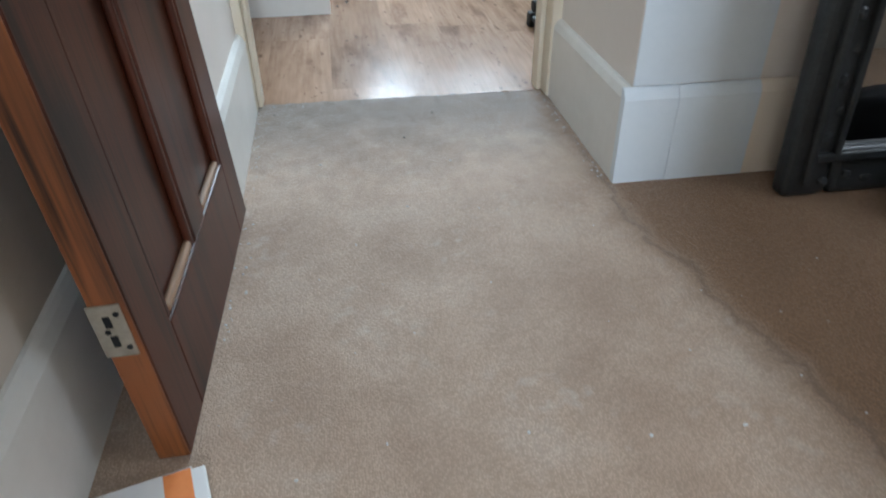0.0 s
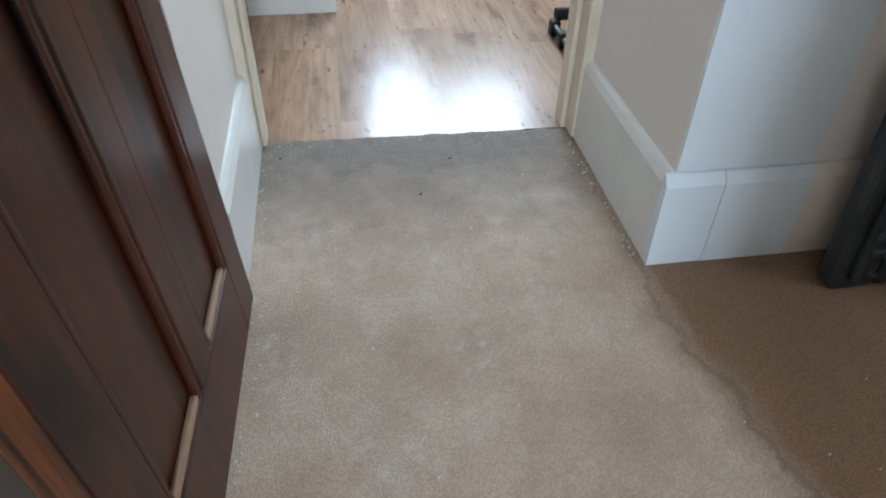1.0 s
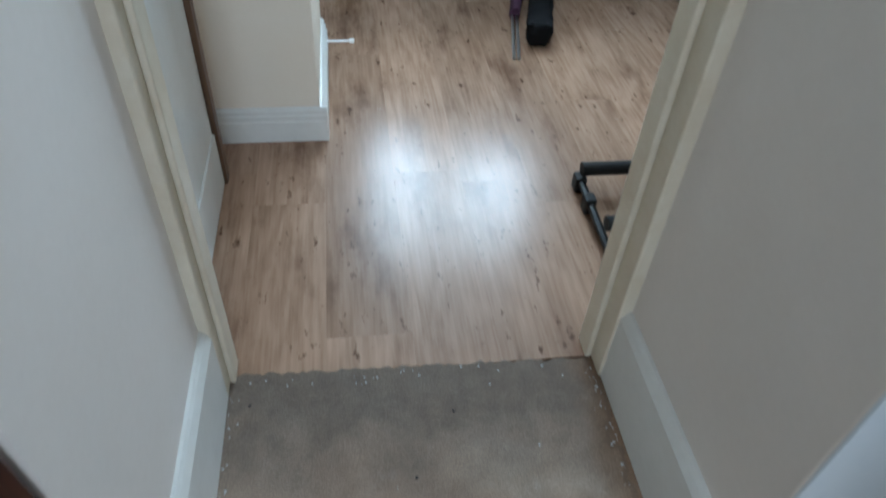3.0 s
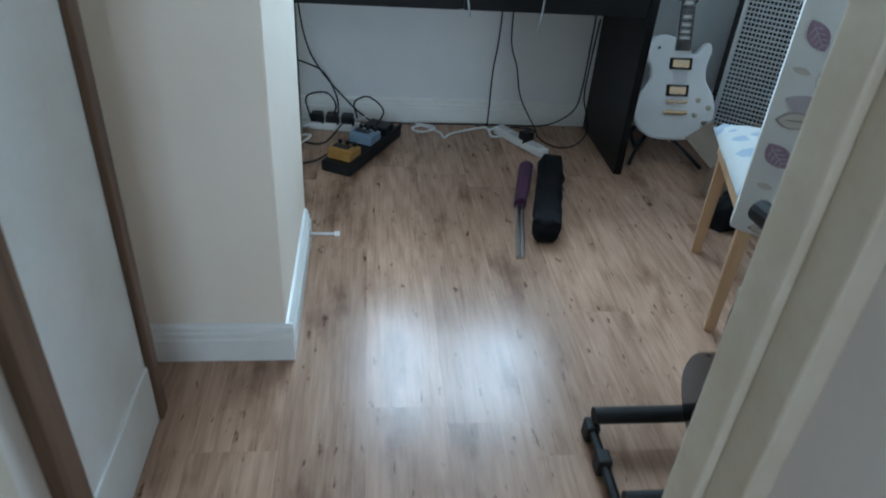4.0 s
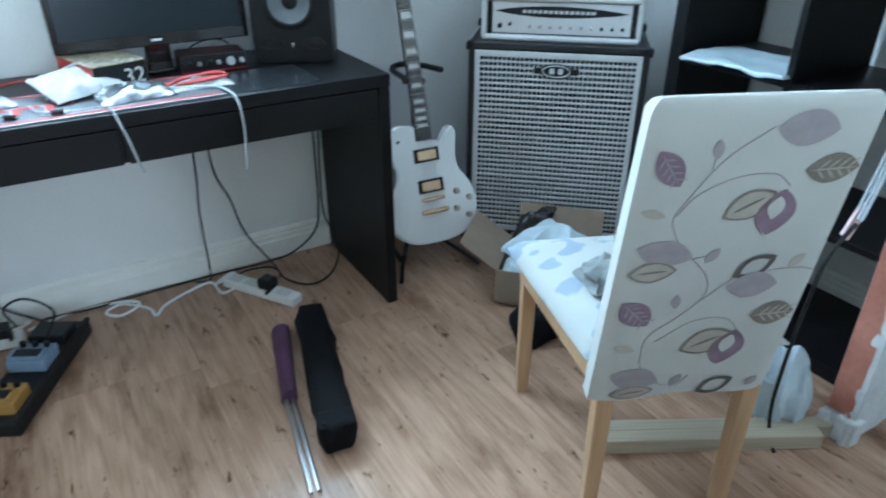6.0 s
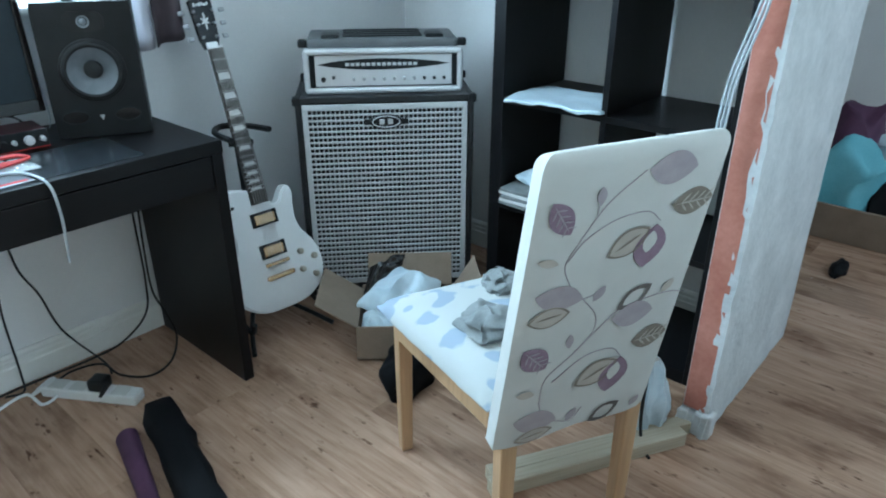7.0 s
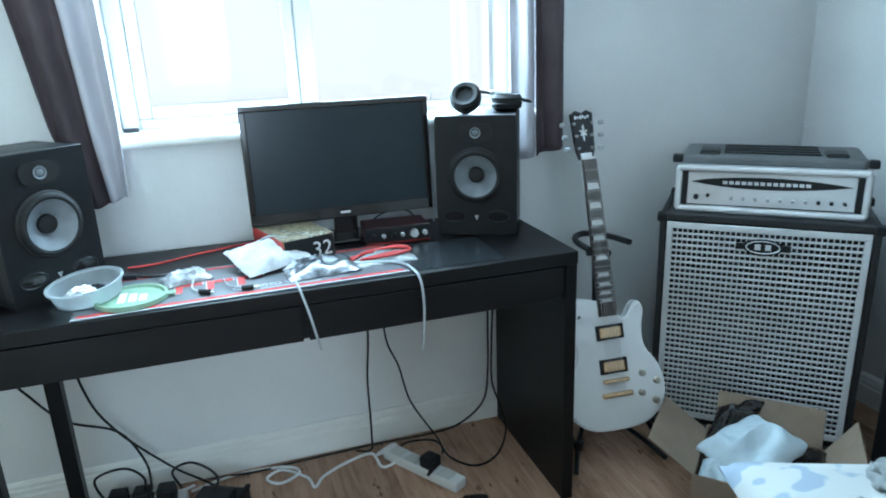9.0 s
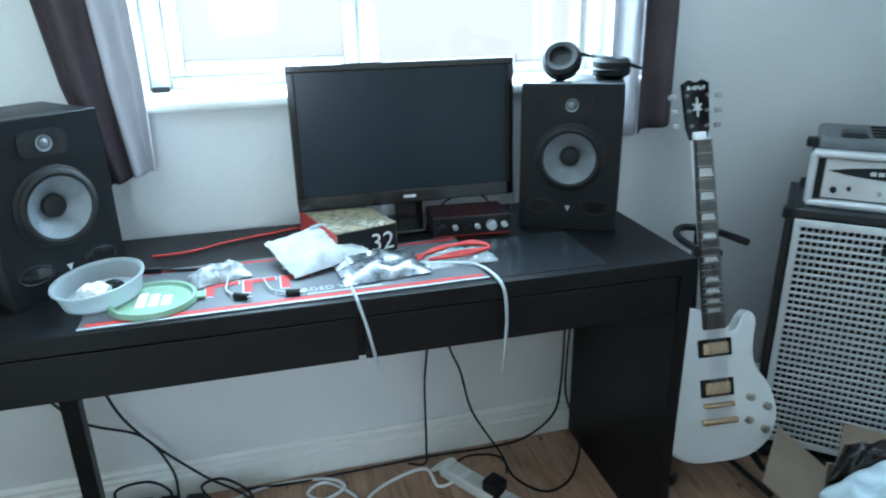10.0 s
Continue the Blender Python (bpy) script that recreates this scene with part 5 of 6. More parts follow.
for lab, pts in (("black lead sagging from the desk to the plugs", [(-0.24, 4.55, 0.66), (-0.208, 4.55, 0.39), (-0.149, 4.55, 0.245), (-0.02, 4.55, 0.09), (0.06, 4.55, 0.02), (0.10, 4.52, 0.006)]),
                 ("black lead sagging from the desk leg", [(-0.36, 4.55, 0.42), (-0.27, 4.55, 0.30), (-0.14, 4.54, 0.24), (-0.08, 4.52, 0.14), (-0.07, 4.49, 0.07)]),
                 ("coiled black lead standing up from a plug", [(-0.19, 4.47, 0.06), (-0.20, 4.44, 0.16), (-0.12, 4.42, 0.19), (-0.08, 4.45, 0.13), (-0.09, 4.48, 0.06)]),
                 ("coiled black lead arching over the pedals", [(0.01, 4.47, 0.06), (0.0, 4.42, 0.15), (0.06, 4.38, 0.19), (0.12, 4.36, 0.14), (0.09, 4.33, 0.085)]),
                 ("black patch lead beside the pedals", [(-0.26, 4.40, 0.006), (-0.2, 4.33, 0.006), (-0.12, 4.30, 0.02), (-0.05, 4.34, 0.085)]),
                 ("black lead along the floor behind the stub wall", [(-0.4, 4.1, 0.006), (-0.25, 4.12, 0.006), (-0.15, 4.16, 0.006), (-0.085, 4.2, 0.03)])):
    cord(lab, pts, 0.0036, RUBBER)
cord("white lead curled beside the plugs", [(-0.3, 4.36, 0.006), (-0.22, 4.40, 0.006), (-0.18, 4.34, 0.03), (-0.24, 4.30, 0.006), (-0.29, 4.34, 0.006), (-0.22, 4.46, 0.02), (-0.1, 4.50, 0.05), (0.0, 4.47, 0.05), (0.05, 4.42, 0.09)], 0.004, WHITEPL, 8)

bolt = thing("door_stop", "steel coach bolt standing out of the skirting", "door stop", pose(-0.125, 3.535, 0.055))
part("shank", rod((0, 0, 0), (0.085, 0, 0.0), 0.0045), STEEL, bolt)
part("tip", rod((0.078, 0, 0), (0.094, 0, 0), 0.008), WHITEPL, bolt, "white rubber tip")
part("flange", rod((0, 0, 0), (0.004, 0, 0), 0.012), STEEL, bolt)

for k, (gap, label) in enumerate(((0.0, "rough sawn timber batten under the chair"), (0.041, "second sawn batten lying beside the first"))):
    bm = slab(0, 0.56 + 0.03 * k, 0, 0.037, 0, 0.042 - 0.003 * k, 0.003)
    tagged(part("timber_batten", bm, TIMBER, at=pose(1.173, 3.242, 0, 0, 0, -29) @ pose(0.012 * k, gap, 0, 0, 0, -0.6 * k)), label, "timber")


def cardboard_box():
    b = thing("cardboard_box", "open cardboard box stuffed with packaging", "box", pose(1.352, 3.918, 0, 0, 0, -47))
    W, D, HT = 0.34, 0.28, 0.124
    for x0, x1, y0, y1 in ((0, W, 0, 0.005), (0, W, D - 0.005, D), (0, 0.005, 0.005, D - 0.005), (W - 0.005, W, 0.005, D - 0.005)):
        part("wall", slab(x0, x1, y0, y1, 0, HT, 0.001, 1), CARD, b)
    part("base", slab(0.005, W - 0.005, 0.005, D - 0.005, 0, 0.005), CARD, b)
    for m, w, L in ((pose(0.003, 0.0, HT, 0, 214, 0), 0.15, D - 0.03), (pose(W - 0.003, 0.01, HT, 0, -58, 4), 0.13, D - 0.02)):
        part("flap", slab(0, w, 0, L, 0, 0.004, 0.001, 1), CARD, b, at=m)
    for m, L in ((pose(0.02, D - 0.003, HT, 66, 0, 0), W - 0.05), (pose(0.0, 0.0, HT, 262, 0, 0), W)):
        part("flap", slab(0, L, 0, 0.11, 0, 0.004, 0.001, 1), CARD, b, at=m)
    return b.matrix_basis.copy()


box_place = cardboard_box()


def mailer(name, label, corners, bulge, material, seed):
    """A soft folded bag between four corners given in the box's own axes."""
    bm = bmesh.new()
    P = [Vector(c) for c in corners]
    N = 26
    g = []
    for i in range(N + 1):
        g.append([])
        for j in range(N + 1):
            a, b = i / N, j / N
            v = (P[0] * (1 - a) + P[1] * a) * (1 - b) + (P[3] * (1 - a) + P[2] * a) * b
            e = (1 - (2 * a - 1) ** 4) * (1 - (2 * b - 1) ** 4)
            fold = 1 - abs(noise.noise(Vector((a * 2.2 + seed, b * 1.1 + a, seed)))) * 2.2
            v = v + Vector((0.012 * noise.noise(Vector((b * 3, seed, 1))), 0.012 * noise.noise(Vector((a * 3, seed, 4))), bulge * e * (0.55 + 0.6 * fold) + 0.010 * noise.noise(Vector((a * 5, b * 5, seed)))))
            g[-1].append(bm.verts.new(v))
    for i in range(N):
        for j in range(N):
            bm.faces.new((g[i][j], g[i + 1][j], g[i + 1][j + 1], g[i][j + 1]))
    r = bmesh.ops.extrude_face_region(bm, geom=bm.faces[:])
    bmesh.ops.translate(bm, verts=[v for v in r["geom"] if isinstance(v, bmesh.types.BMVert)], vec=(0, 0, -0.012))
    return tagged(part(name, bm, material, at=box_place, smooth=True), label, "plastic bag")


mailer("plastic_bag", "pale blue plastic mailing bag heaped in the cardboard box", ((-0.005, 0.10, 0.15), (0.17, 0.015, 0.125), (0.27, 0.19, 0.18), (0.12, 0.255, 0.205)), 0.045, POLY, 3)
mailer("plastic_bag", "glossy black plastic wrapping in the cardboard box", ((0.01, 0.19, 0.13), (0.12, 0.215, 0.19), (0.15, 0.268, 0.245), (0.03, 0.262, 0.20)), 0.03, GLOSSBLACK, 8)
mailer("plastic_bag", "clear plastic packaging at the front of the cardboard box", ((0.012, 0.012, 0.085), (0.13, 0.012, 0.09), (0.12, 0.10, 0.125), (0.015, 0.09, 0.12)), 0.03, POLY, 13)
mailer("plastic_bag", "dark plastic wrapping at the far side of the cardboard box", ((0.22, 0.03, 0.08), (0.325, 0.02, 0.09), (0.325, 0.25, 0.13), (0.24, 0.25, 0.14)), 0.03, GLOSSBLACK, 21)
crumpled("black_cloth", "black cloth heap beneath the chair", "cloth", pose(1.40, 3.74, 0.0, 0, 0, 30), (0.13, 0.08, 0.09), CLOTHBLACK, 17, 0.3, 1.4)
crumpled("carrier_bag", "white carrier bag slumped behind the chair", "plastic bag", pose(1.655, 3.095, 0.0, 0, 0, 0), (0.06, 0.06, 0.17), POLY, 40, 0.4, 2.0)

# ---- shelf contents ----
bm = slab(-0.11, 0.11, -0.16, 0.16, 0, 0.012, 0.005, 2)
bmesh.ops.subdivide_edges(bm, edges=[e for e in bm.edges if e.calc_length() > 0.1], cuts=9, use_grid_fill=True)
crumple(bm, 0.012, 16)
low_z = min(v.co.z for v in bm.verts)
bmesh.ops.translate(bm, verts=bm.verts, vec=(0, 0, -low_z))
tagged(part("padded_envelope", bm, POLY, at=pose(1.975, 3.605, 0.7625, 0, 0, 4), smooth=True), "pale padded envelope lying on the shelf", "envelope")
for k in range(5):
    tagged(part("magazine", slab(-0.13, 0.13, -0.1, 0.1, 0.0, 0.011, 0.002), WHITEPL if k % 2 else GREYCLOTH, at=pose(2.03, 3.69, 0.4085 + 0.0118 * k, 0, 0, 3 * (k % 3) - 2)), "thin magazine in a shelf stack", "magazine", "stack of magazines")
crumpled("cloth", "white rag on the stack of magazines", "cloth", pose(2.0, 3.67, 0.4695), (0.06, 0.09, 0.045), POLY, 51, 0.35, 1.7)
tray = thing("storage_tray", "clear plastic tray of small cartons on the shelf", "tray", pose(2.06, 3.27, 1.1165))
part("tub", slab(-0.13, 0.13, -0.16, 0.16, 0.0, 0.03, 0.008), WHITEPL, tray)
for x0, x1, y0, y1 in ((-0.13, -0.124, -0.16, 0.16), (0.124, 0.13, -0.16, 0.16), (-0.124, 0.124, -0.16, -0.154), (-0.124, 0.124, 0.154, 0.16)):
    part("tub_wall", slab(x0, x1, y0, y1, 0.03, 0.10, 0.001, 1), CLEARBAG, tray)
rr = random.Random(8)
for k in range(7):
    tagged(part("small_carton", slab(-0.10, 0.10, -0.016, 0.016, 0, 0.085, 0.002), [CARD, GREYCLOTH, RED, WHITEPL][k % 4], at=pose(2.06, 3.15 + 0.04 * k, 1.1485, 0, 0, rr.uniform(-3, 3))), "small printed carton standing in a tray", "carton", "cartons in the tray")

bm = slab(-0.05, 0.05, -0.075, 0.02, 0, 0.34, 0.008, 2)
for v in bm.verts:
    if v.co.z > 0.17:
        v.co.y = 0.012 + (v.co.y - 0.02) * 0.18
        v.co.x *= 0.6
tagged(part("black_case", bm, CLOTHBLACK, at=pose(2.02, 3.41, 1.1165)), "black tapered case standing in the shelf", "case")

# cables draped from the stripped wall
for dx, lab in ((0.0, "pale grey cable draped from the stripped wall"), (0.009, "second pale cable draped from the stripped wall"), (-0.008, "thin pale cable draped from the stripped wall")):
    cord(lab, [(1.722, 2.99, 1.20 + dx), (1.70, 3.0 + dx, 1.10), (1.69, 3.03 + dx, 0.95), (1.68, 3.04 + dx, 0.75), (1.62, 3.035 + dx, 0.61)], 0.0032, CABLE, 8)
cord("dark lead drooping from the tag to the floor", [(1.62, 3.035, 0.60), (1.56, 3.04, 0.54), (1.545, 3.045, 0.45), (1.545, 3.055, 0.27), (1.555, 3.06, 0.12), (1.58, 3.055, 0.006), (1.55, 3.02, 0.005)], 0.0045, RUBBER, 8)
tagged(part("cable_tag", slab(-0.02, 0.02, -0.004, 0.004, -0.04, 0.04, 0.002), mottled("pink_label", (0.6, 0.42, 0.42), (0.7, 0.5, 0.5), 0.6), at=pose(1.63, 3.045, 0.60, 0, 35, 0)), "pale pink tag on the hanging cable", "tag")

# ---- next room ----
bin_ = thing("storage_box", "grey-brown storage box heaped with clothes", "box", pose(3.6, 2.95, 0))
for x0, x1, y0, y1 in ((-0.25, 0.25, -0.45, -0.435), (-0.25, 0.25, 0.435, 0.45), (-0.25, -0.235, -0.435, 0.435), (0.235, 0.25, -0.435, 0.435)):
    part("side", slab(x0, x1, y0, y1, 0, 0.16, 0.004), CARD, bin_)
part("base", slab(-0.235, 0.235, -0.435, 0.435, 0, 0.01), CARD, bin_)
for x, y, dims, mat, lab in ((3.55, 3.05, (0.18, 0.16, 0.3), mottled("turquoise_cloth", (0.12, 0.36, 0.42), (0.2, 0.48, 0.54), 0.8), "turquoise garment heaped in a box"), (3.6, 2.85, (0.2, 0.14, 0.2), CLOTHBLACK, "black garment heaped in a box"),
                            (3.7, 3.1, (0.14, 0.16, 0.42), PURPLE, "purple garment heaped in a box"), (3.66, 2.92, (0.12, 0.12, 0.32), POLY, "white and red garment heaped in a box"), (3.6, 2.78, (0.05, 0.05, 0.26), RED, "small red garment heaped in a box")):
    crumpled("garment", lab, "clothes", pose(x, y, 0.01), dims, mat, x * 7 + y, 0.35, 1.5)
crumpled("strap", "small black strap on the floor", "strap", pose(3.05, 2.93, 0.0), (0.09, 0.03, 0.03), CLOTHBLACK, 77, 0.3, 1.5, 3)

# ---- on the desk ----
Z = 0.7505
mat = thing("desk_mat", "dark grey printed desk mat with red borders", "mat", pose(0.268, 4.23, Z, 0, 0, 1.2))
part("sheet", slab(-0.37, 0.37, -0.125, 0.125, 0, 0.0025, 0.001, 1), mottled("slate_mat", (0.07, 0.075, 0.085), (0.10, 0.105, 0.115), 0.4, 9, 200, 0.05), mat)
for y0, y1 in ((-0.115, -0.103), (0.103, 0.112)):
    part("red_border", slab(-0.36, 0.36, y0, y1, 0.0025, 0.0031), RED, mat)
part("pale_border", slab(-0.37, 0.37, -0.124, -0.118, 0.0025, 0.0031), CABLE, mat)
for k, (sx, w) in enumerate(((-0.20, 0.045), (-0.135, 0.06), (-0.065, 0.06), (0.005, 0.06))):
    o = [(-w / 2, -0.03), (-w / 2 + 0.016, -0.03), (-w / 2 + 0.016, 0.012), (w / 2, 0.012), (w / 2, 0.03), (-w / 2, 0.03)]
    part("block_letter_edge", extrude_outline([(x * 1.1, y * 1.12) for x, y in o], 0.0025, 0.0031), CABLE, mat, at=pose(sx, -0.02, 0))
    part("block_letter", extrude_outline(o, 0.0031, 0.0036), RED, mat, at=pose(sx, -0.02, 0))


def lettering(text, size, m, material, parent, depth=0.0004):
    cu = bpy.data.curves.new("lettering", "FONT")
    cu.body, cu.size, cu.extrude, cu.align_x, cu.align_y = text, size, depth, "CENTER", "CENTER"
    tmp = new("lettering", cu)
    me = bpy.data.meshes.new_from_object(tmp.evaluated_get(bpy.context.evaluated_depsgraph_get()))
    bpy.data.objects.remove(tmp)
    me.materials.clear()
    me.materials.append(material)
    ob = new("lettering", me)
    ob.parent, ob.matrix_basis = parent, m
    return ob


lettering("CHARGED WITH", 0.024, pose(0.05, -0.075, 0.0031), CABLE, mat)
part("small_print", slab(0.02, 0.16, -0.096, -0.091, 0.0025, 0.0031), GREYPL, mat)

tagged(part("desk_sheet", slab(0.645, 0.89, 4.112, 4.325, Z, Z + 0.0018, 0.0006, 1), mottled("black_gloss_sheet", (0.012, 0.014, 0.016), (0.02, 0.023, 0.026), 0.22, 6, 90, 0.05)), "thin black plastic sheet lying on the desk", "sheet")
tub = thing("plastic_tub", "frosted plastic tub with scraps in it", "tub", pose(-0.078, 4.228, Z + 0.006, 4, -6, 0))
part("shell", lathe([(0.0, 0.0), (0.064, 0.0), (0.070, 0.004), (0.077, 0.036), (0.080, 0.038), (0.078, 0.04), (0.074, 0.037), (0.067, 0.006), (0.0, 0.003)], 40), TUB, tub, smooth=True)
part("rim", lathe([(0.0775, 0.0365), (0.082, 0.037), (0.082, 0.041), (0.0775, 0.0415)], 40), TUB, tub, smooth=True)
crumpled("scrap", "crumpled scrap in the plastic tub", "scrap", pose(-0.093, 4.228, Z + 0.012), (0.03, 0.02, 0.018), WHITEPL, 5, 0.4, 2, 3)
crumpled("scrap", "dark scrap in the plastic tub", "scrap", pose(-0.063, 4.252, Z + 0.012), (0.02, 0.014, 0.012), BLACK, 6, 0.4, 2, 3)
lid = thing("tub_lid", "pale green tub lid with white printed blocks", "lid", pose(0.014, 4.182, Z + 0.004))
GREEN = mottled("pale_green_plastic", (0.17, 0.27, 0.18), (0.24, 0.35, 0.25), 0.4, 12, 100, 0.05)
part("disc", lathe([(0.0, 0.004), (0.066, 0.004), (0.07, 0.010), (0.076, 0.010), (0.078, 0.0), (0.0, 0.0)], 40), GREEN, lid, smooth=True)
part("tab", slab(0.07, 0.092, -0.014, 0.014, 0.001, 0.006, 0.002), GREEN, lid)
for k in range(3):
    part("print_block", slab(-0.028 + 0.022 * k, -0.012 + 0.022 * k, -0.03, 0.034 - 0.01 * k, 0.004, 0.0046), WHITEPL, lid)

carton = thing("game_carton", "printed carton in olive and red lying at an angle", "carton", pose(0.398, 4.398, Z + 0.001, 0, 0, 17))
ART, _n, _l, _b = shader("olive_carton_art", (0.2, 0.2, 0.12), 0.45)
art_ramp = ramp_node(_n, [(0.36, (0.05, 0.055, 0.03)), (0.47, (0.40, 0.34, 0.22)), (0.54, (0.09, 0.085, 0.06)), (0.63, (0.55, 0.52, 0.43)), (0.72, (0.16, 0.20, 0.20))])
_l.new(noise_node(_n, _l, coords(_n, _l), 26, 5, 0.65), art_ramp.inputs[0])
_l.new(art_ramp.outputs[0], _b.inputs["Base Color"])
part("body", slab(-0.07, 0.07, -0.105, 0.105, 0, 0.066, 0.002), ART, carton)
part("red_edge", slab(-0.0712, -0.069, -0.104, 0.104, 0.004, 0.063), RED, carton)
part("front_panel", slab(-0.068, 0.068, -0.1062, -0.1048, 0.003, 0.063), BLACK, carton)
lettering("32", 0.056, pose(0.034, -0.1066, 0.027, 90, 0, 0), WHITEPL, carton)


def pouch(name, label, m, sx, sy, sz, material, seed):
    bm = bmesh.new()
    NX, NY = 18, 14
    g = [[None] * (NY + 1) for _ in range(NX + 1)]
    for i in range(NX + 1):
        for j in range(NY + 1):
            s, t = i / NX * 2 - 1, j / NY * 2 - 1
            e = max(0, 1 - abs(s) ** 3) * max(0, 1 - abs(t) ** 3)
            z = sz * e * (0.75 + 0.5 * noise.noise(Vector((s * 2.3 + seed, t * 2.3, 1)))) + 0.010 * abs(noise.noise(Vector((s * 5, t * 5 + seed, 3)))) + 0.001
            g[i][j] = bm.verts.new((sx * s + 0.006 * noise.noise(Vector((t * 4, seed, 0))), sy * t + 0.006 * noise.noise(Vector((s * 4, seed, 7))), z))
    for i in range(NX):
        for j in range(NY):
            bm.faces.new((g[i][j], g[i + 1][j], g[i + 1][j + 1], g[i][j + 1]))
    r = bmesh.ops.extrude_face_region(bm, geom=bm.faces[:])
    for v in r["geom"]:
        if isinstance(v, bmesh.types.BMVert):
            v.co.z = v.co.z * 0.03
    return tagged(part(name, bm, material, at=m, smooth=True), label, "bag")


CLEARPOUCH = mottled("milky_polythene", (0.16, 0.17, 0.18), (0.46, 0.48, 0.50), 0.25, 40, 110, 0.5, 0.004)
PAPER = mottled("creased_paper", (0.36, 0.37, 0.38), (0.53, 0.54, 0.55), 0.6, 18, 70, 0.5, 0.004)
SILVER = mottled("antistatic_film", (0.03, 0.036, 0.045), (0.36, 0.37, 0.39), 0.25, 30, 90, 0.5, 0.004, metal=0.6)
pouch("silver_pouch", "crinkled silver antistatic pouch", pose(0.44, 4.222, Z + 0.004, 0, 0, 6), 0.088, 0.068, 0.028, SILVER, 3)
pouch("white_pouch", "white paper pouch with a folded flap", pose(0.322, 4.30, Z + 0.030, 14, -4, 22), 0.085, 0.07, 0.026, PAPER, 9)
pouch("clear_pouch", "clear polythene pouch with white earphones", pose(0.126, 4.268, Z + 0.004, 0, 0, 20), 0.055, 0.035, 0.03, CLEARPOUCH, 14)
pouch("clear_pouch", "clear polythene pouch with a coiled red lead", pose(0.60, 4.23, Z + 0.003, 0, 0, 4), 0.08, 0.045, 0.014, CLEARBAG, 19)
for k in range(3):
    cord("coiled red lead on the desk", [(x - 0.03, y - 0.03, Z + h) for x, y, h in ((0.55, 4.25 + 0.012 * k, 0.012), (0.60, 4.29 - 0.008 * k, 0.02), (0.68, 4.285 + 0.008 * k, 0.022), (0.705, 4.258, 0.02), (0.64, 4.232 + 0.01 * k, 0.02), (0.57, 4.24, 0.015))], 0.0034, RED, 8)
cord("red lead running along the back of the desk", [(-0.02, 4.43, Z + 0.004), (0.06, 4.44, Z + 0.004), (0.14, 4.48, Z + 0.004), (0.26, 4.52, Z + 0.004), (0.36, 4.54, Z + 0.004), (0.48, 4.555, Z + 0.004)], 0.0028, RED, 6)
cord("pale flat cable trailing over the desk edge", [(0.25, 4.27, Z + 0.006), (0.30, 4.35, Z + 0.05), (0.35, 4.34, Z + 0.065), (0.375, 4.26, Z + 0.03), (0.372, 4.16, Z + 0.005), (0.374, 4.095, Z + 0.003), (0.388, 4.072, 0.70), (0.40, 4.072, 0.64), (0.408, 4.075, 0.605)], 0.0032, CABLE, 8)
cord("pale flat cable looping over the desk edge", [(0.42, 4.22, Z + 0.02), (0.52, 4.205, Z + 0.012), (0.62, 4.18, Z + 0.008), (0.645, 4.12, Z + 0.008), (0.656, 4.08, Z - 0.01), (0.661, 4.075, 0.68), (0.659, 4.077, 0.62), (0.655, 4.08, 0.56)], 0.0034, CABLE, 8)
for x, y, a in ((0.158, 4.156, -30), (0.25, 4.142, -10)):
    j = thing("jack_plug", "small black plug on the desk mat", "plug", pose(x, y, Z + 0.009, 0, 0, a), "loose plugs")
    part("grip", rod((0, 0, 0), (0.026, 0, 0), 0.006), RUBBER, j)
    part("pin", rod((0.026, 0, 0), (0.036, 0, 0), 0.002), STEEL, j)
    part("lead", tube([(0, 0, 0), (-0.03, 0.02, 0), (-0.05, 0.06, 0.004)], 0.002), CABLE, j)
ad = thing("usb_plug", "black plug and lead beside the tub", "plug", pose(-0.008, 4.338, Z + 0.008, 0, 0, -8))
part("grip", slab(-0.02, 0.02, -0.008, 0.008, -0.006, 0.006, 0.002), BLACK, ad)
part("lead", tube([(0.02, 0, 0), (0.06, -0.004, -0.002), (0.12, 0.0, -0.003)], 0.0028), RUBBER, ad)


def interface():
    s = thing("audio_interface", "red and black audio interface on the desk", "audio interface", pose(0.677, 4.358, Z, 0, 0, -4))
    part("shell", slab(-0.09, 0.09, 0.004, 0.11, 0.003, 0.048, 0.004), mottled("dark_red_anodised", (0.025, 0.005, 0.006), (0.045, 0.008, 0.009), 0.4, 10, 200, 0.05, metal=0.5), s)
    part("faceplate", slab(-0.09, 0.09, 0.0, 0.004, 0.003, 0.048, 0.001, 1), BLACK, s)
    for x, r0, mt in ((-0.07, 0.009, BLACK), (-0.04, 0.006, GREYPL), (-0.012, 0.009, BLACK), (0.012, 0.006, GREYPL), (0.045, 0.012, ALU), (0.075, 0.007, ALU)):
        part("knob", lathe([(r0, 0), (r0 * 0.9, 0.012), (0, 0.013)], 18), mt, s, at=pose(x, 0, 0.026, 90, 0, 0))
    part("edge_strip", slab(-0.09, 0.09, -0.0008, 0, 0.0035, 0.006), RED, s)


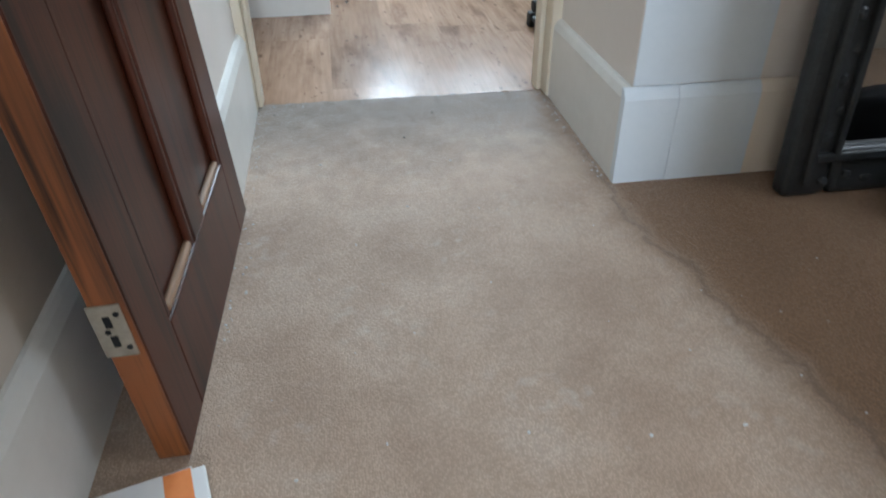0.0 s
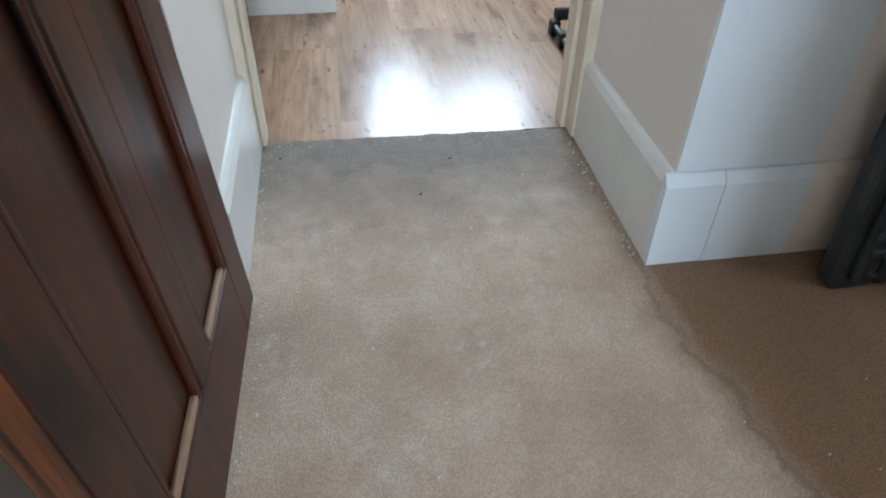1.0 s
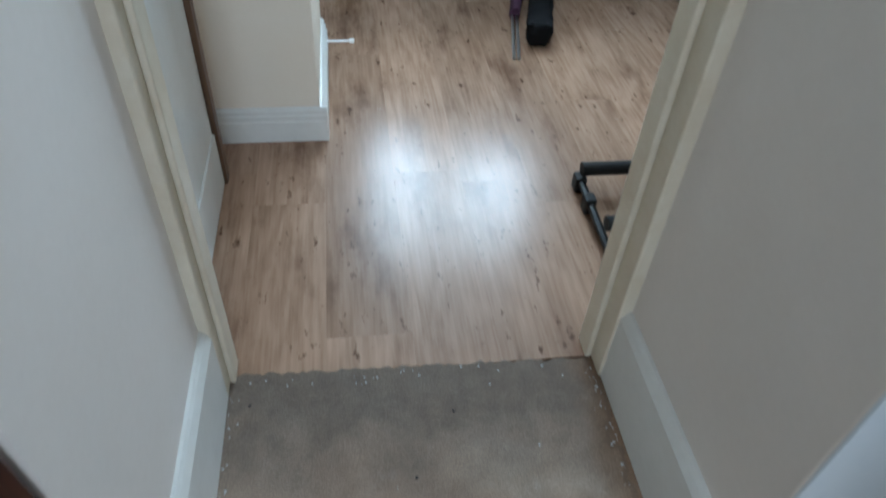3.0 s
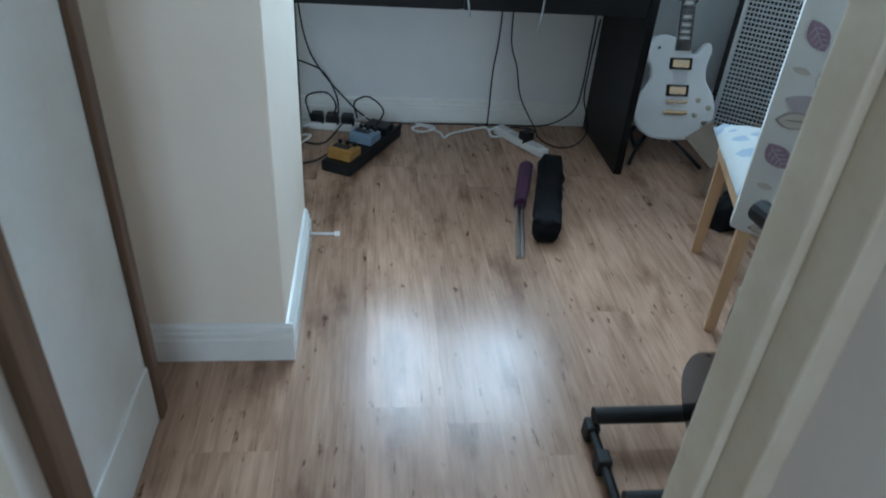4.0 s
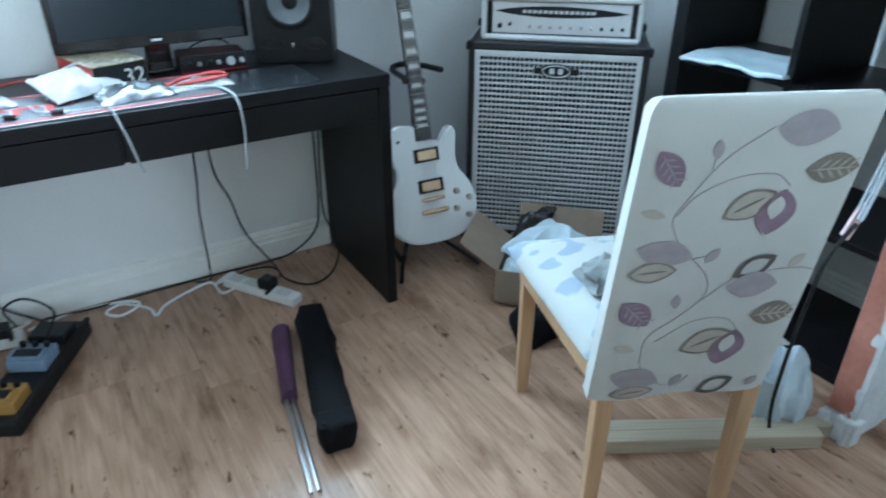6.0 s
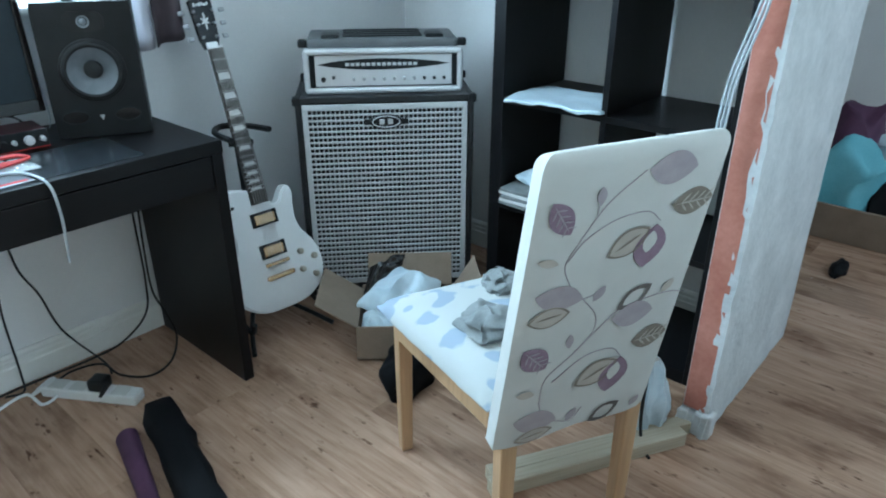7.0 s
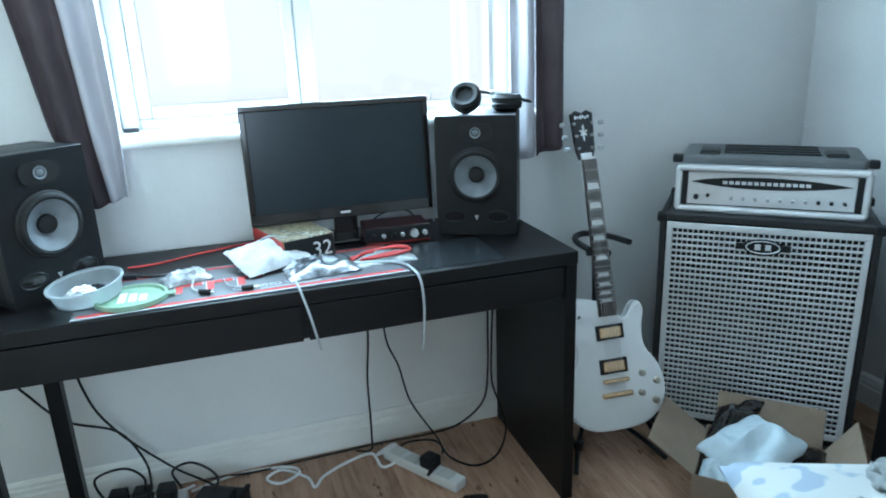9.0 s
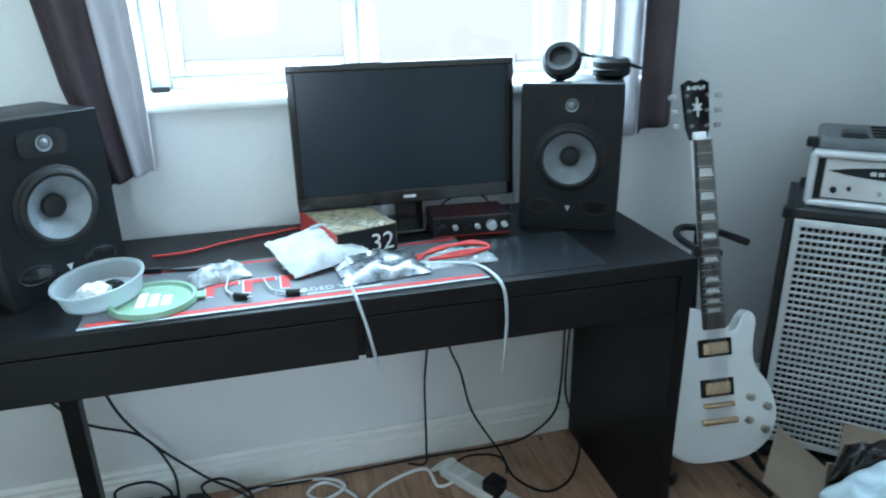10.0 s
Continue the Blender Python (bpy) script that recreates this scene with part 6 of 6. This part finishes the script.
interface()
cord("thin black lead behind the audio interface", [(0.60, 4.47, Z + 0.004), (0.66, 4.50, Z + 0.05), (0.74, 4.50, Z + 0.055), (0.78, 4.47, Z + 0.006)], 0.0025, RUBBER)
cord("thin lead hanging beside the screen", [(0.845, 4.545, 1.14), (0.838, 4.55, 1.06), (0.835, 4.55, 0.95), (0.84, 4.53, 0.80), (0.83, 4.52, Z + 0.004)], 0.0018, CABLE)
tagged(part("window_latch", slab(-0.02, 0.02, -0.006, 0.006, 0.0, 0.012, 0.002), BLACK, at=pose(0.01, 4.74, 1.0615)), "small dark catch lying on the sill", "catch")
tagged(part("switch_plate", slab(0, 0.006, -0.03, 0.03, -0.045, 0.045, 0.003), GREYPL, at=pose(-0.145, 3.3, 0.95)), "small wall plate on the stub wall", "wall plate")

# ---- on the carpet ----
crumpled("black_bag", "black bag slumped against the mirror frame", "bag", pose(1.10, 1.36, 0.0, 0, 0, 10), (0.13, 0.09, 0.14), CLOTHBLACK, 91, 0.18, 1.1)
mag = thing("catalogue", "white catalogue with orange and red print on the carpet", "magazine", pose(-0.43, 0.85, 0.004, 0, 0, 15))
part("pages", slab(-0.02, 0.135, -0.14, 0.09, 0, 0.012, 0.002), WHITEPL, mag)
cov = part("cover", slab(-0.022, 0.120, -0.142, 0.092, 0.012, 0.0135), WHITEPL, mag)
ORANGE = mottled("orange_ink", (0.7, 0.2, 0.05), (0.78, 0.28, 0.09), 0.5, 20)
part("printed_band", slab(0.085, 0.118, -0.14, 0.09, 0.0135, 0.0141), ORANGE, cov)
part("printed_spot", extrude_outline([(0.02 * math.cos(a * math.pi / 8), 0.014 * math.sin(a * math.pi / 8)) for a in range(16)], 0, 0.0006), RED, cov, at=pose(0.06, 0.03, 0.0135))
part("printed_spot", extrude_outline([(0.014 * math.cos(a * math.pi / 8), 0.012 * math.sin(a * math.pi / 8)) for a in range(16)], 0, 0.0006), ORANGE, cov, at=pose(0.0, 0.06, 0.0135))
rr = random.Random(21)
bm = bmesh.new()
for k in range(170):
    if k < 90:
        x, y = (-0.33 + abs(rr.gauss(0, 0.012)), rr.uniform(1.2, 2.14)) if k % 2 else (0.44 - abs(rr.gauss(0, 0.012)), rr.uniform(1.62, 2.12))
    elif k < 112:
        x, y = rr.uniform(-0.3, 0.42), 2.15 - abs(rr.gauss(0, 0.02))
    else:
        x, y = rr.uniform(-0.32, 0.9), rr.uniform(0.5, 2.1)
        if y > 1.58 and x > 0.42:
            continue
    s = rr.uniform(0.0008, 0.0022) * (1.6 if rr.random() < 0.1 else 1)
    r = bmesh.ops.create_icosphere(bm, subdivisions=1, radius=s, matrix=Matrix.Translation((x, y, 0.002 + s * 0.5)) @ Matrix.Diagonal((rr.uniform(0.7, 1.8), rr.uniform(0.7, 1.8), 0.8, 1)))
tagged(part("plaster_crumbs", bm, PLASTER), "white plaster crumbs scattered on the carpet", "debris", kind="stuff")
for x, y in ((0.031, 1.902), (0.12, 2.04), (-0.29, 2.09)):
    tagged(part("grit", lump(0.0035, 0.003, 0.002, 0.3, 1.5, x * 9, 2), BLACK, at=pose(x, y, 0.001)), "dark speck of grit on the carpet", "debris", "specks of grit")

# ---- floor coverings ----
rng = random.Random(11)
bm = bmesh.new()
nx = 60
front = [bm.verts.new((-0.478 + 2.47 * i / nx, -3.0, 0.0)) for i in range(nx + 1)]
rows = [front]
for k in range(1, 41):
    rows.append([bm.verts.new((-0.478 + 2.47 * i / nx, -3.0 + 4.6 * k / 40, (0.0015 if k < 40 else 0.0) * noise.noise(Vector((i * 0.4, k * 0.4, 0))))) for i in range(nx + 1)])
for a, b in zip(rows, rows[1:]):
    for i in range(nx):
        bm.faces.new((a[i], a[i + 1], b[i + 1], b[i]))
r = bmesh.ops.extrude_face_region(bm, geom=bm.faces[:])
bmesh.ops.translate(bm, verts=[v for v in r["geom"] if isinstance(v, bmesh.types.BMVert)], vec=(0, 0, -0.008))
structure("carpet_hall", bm, CARPET, "worn brown cord carpet with plaster dust", "carpet")
bm = bmesh.new()
rows = []
for k in range(21):
    y = 1.5995 + (2.168 - 1.5995) * k / 20
    row = []
    for i in range(81):
        x = -0.35 + 0.81 * i / 80
        jag = (0.009 * noise.noise(Vector((i * 0.55, 3, 1))) + 0.009 * noise.noise(Vector((i * 1.7, 5, 1))) - 0.02 * (i / 80 - 0.1)) * (k / 20) ** 3
        row.append(bm.verts.new((x, y + jag, (0.0 if k == 0 else 0.0006 + 0.002 * noise.noise(Vector((i * 0.3, k * 0.5, 4)))))))
    rows.append(row)
for a, b in zip(rows, rows[1:]):
    for i in range(80):
        bm.faces.new((a[i], a[i + 1], b[i + 1], b[i]))
r = bmesh.ops.extrude_face_region(bm, geom=bm.faces[:])
bmesh.ops.translate(bm, verts=[v for v in r["geom"] if isinstance(v, bmesh.types.BMVert)], vec=(0, 0, -0.008))
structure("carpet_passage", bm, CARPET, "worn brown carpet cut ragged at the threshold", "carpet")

laminate_floor = thing("floor", "oak effect laminate boards with dark flecks", "floor", kind="structure")
BW, BL = 0.192, 1.285
i = 0
x = -0.52
while x < 4.6:
    y = 2.155 - rng.random() * BL
    if x > 2.1:
        y = 0.8 - rng.random() * BL
    top = 4.6
    low_y = 2.155 if x <= 2.1 else 0.8
    while y < top:
        y0, y1 = max(y, low_y), min(y + BL, top)
        if y1 - y0 > 0.02:
            bm = slab(0, BW - 0.00012, 0, y1 - y0 - 0.00012, -0.01, -0.0005)
            part("board", bm, LAMINATE, laminate_floor, at=Matrix.Translation((x, y0, 0)))
        y += BL
    x += BW
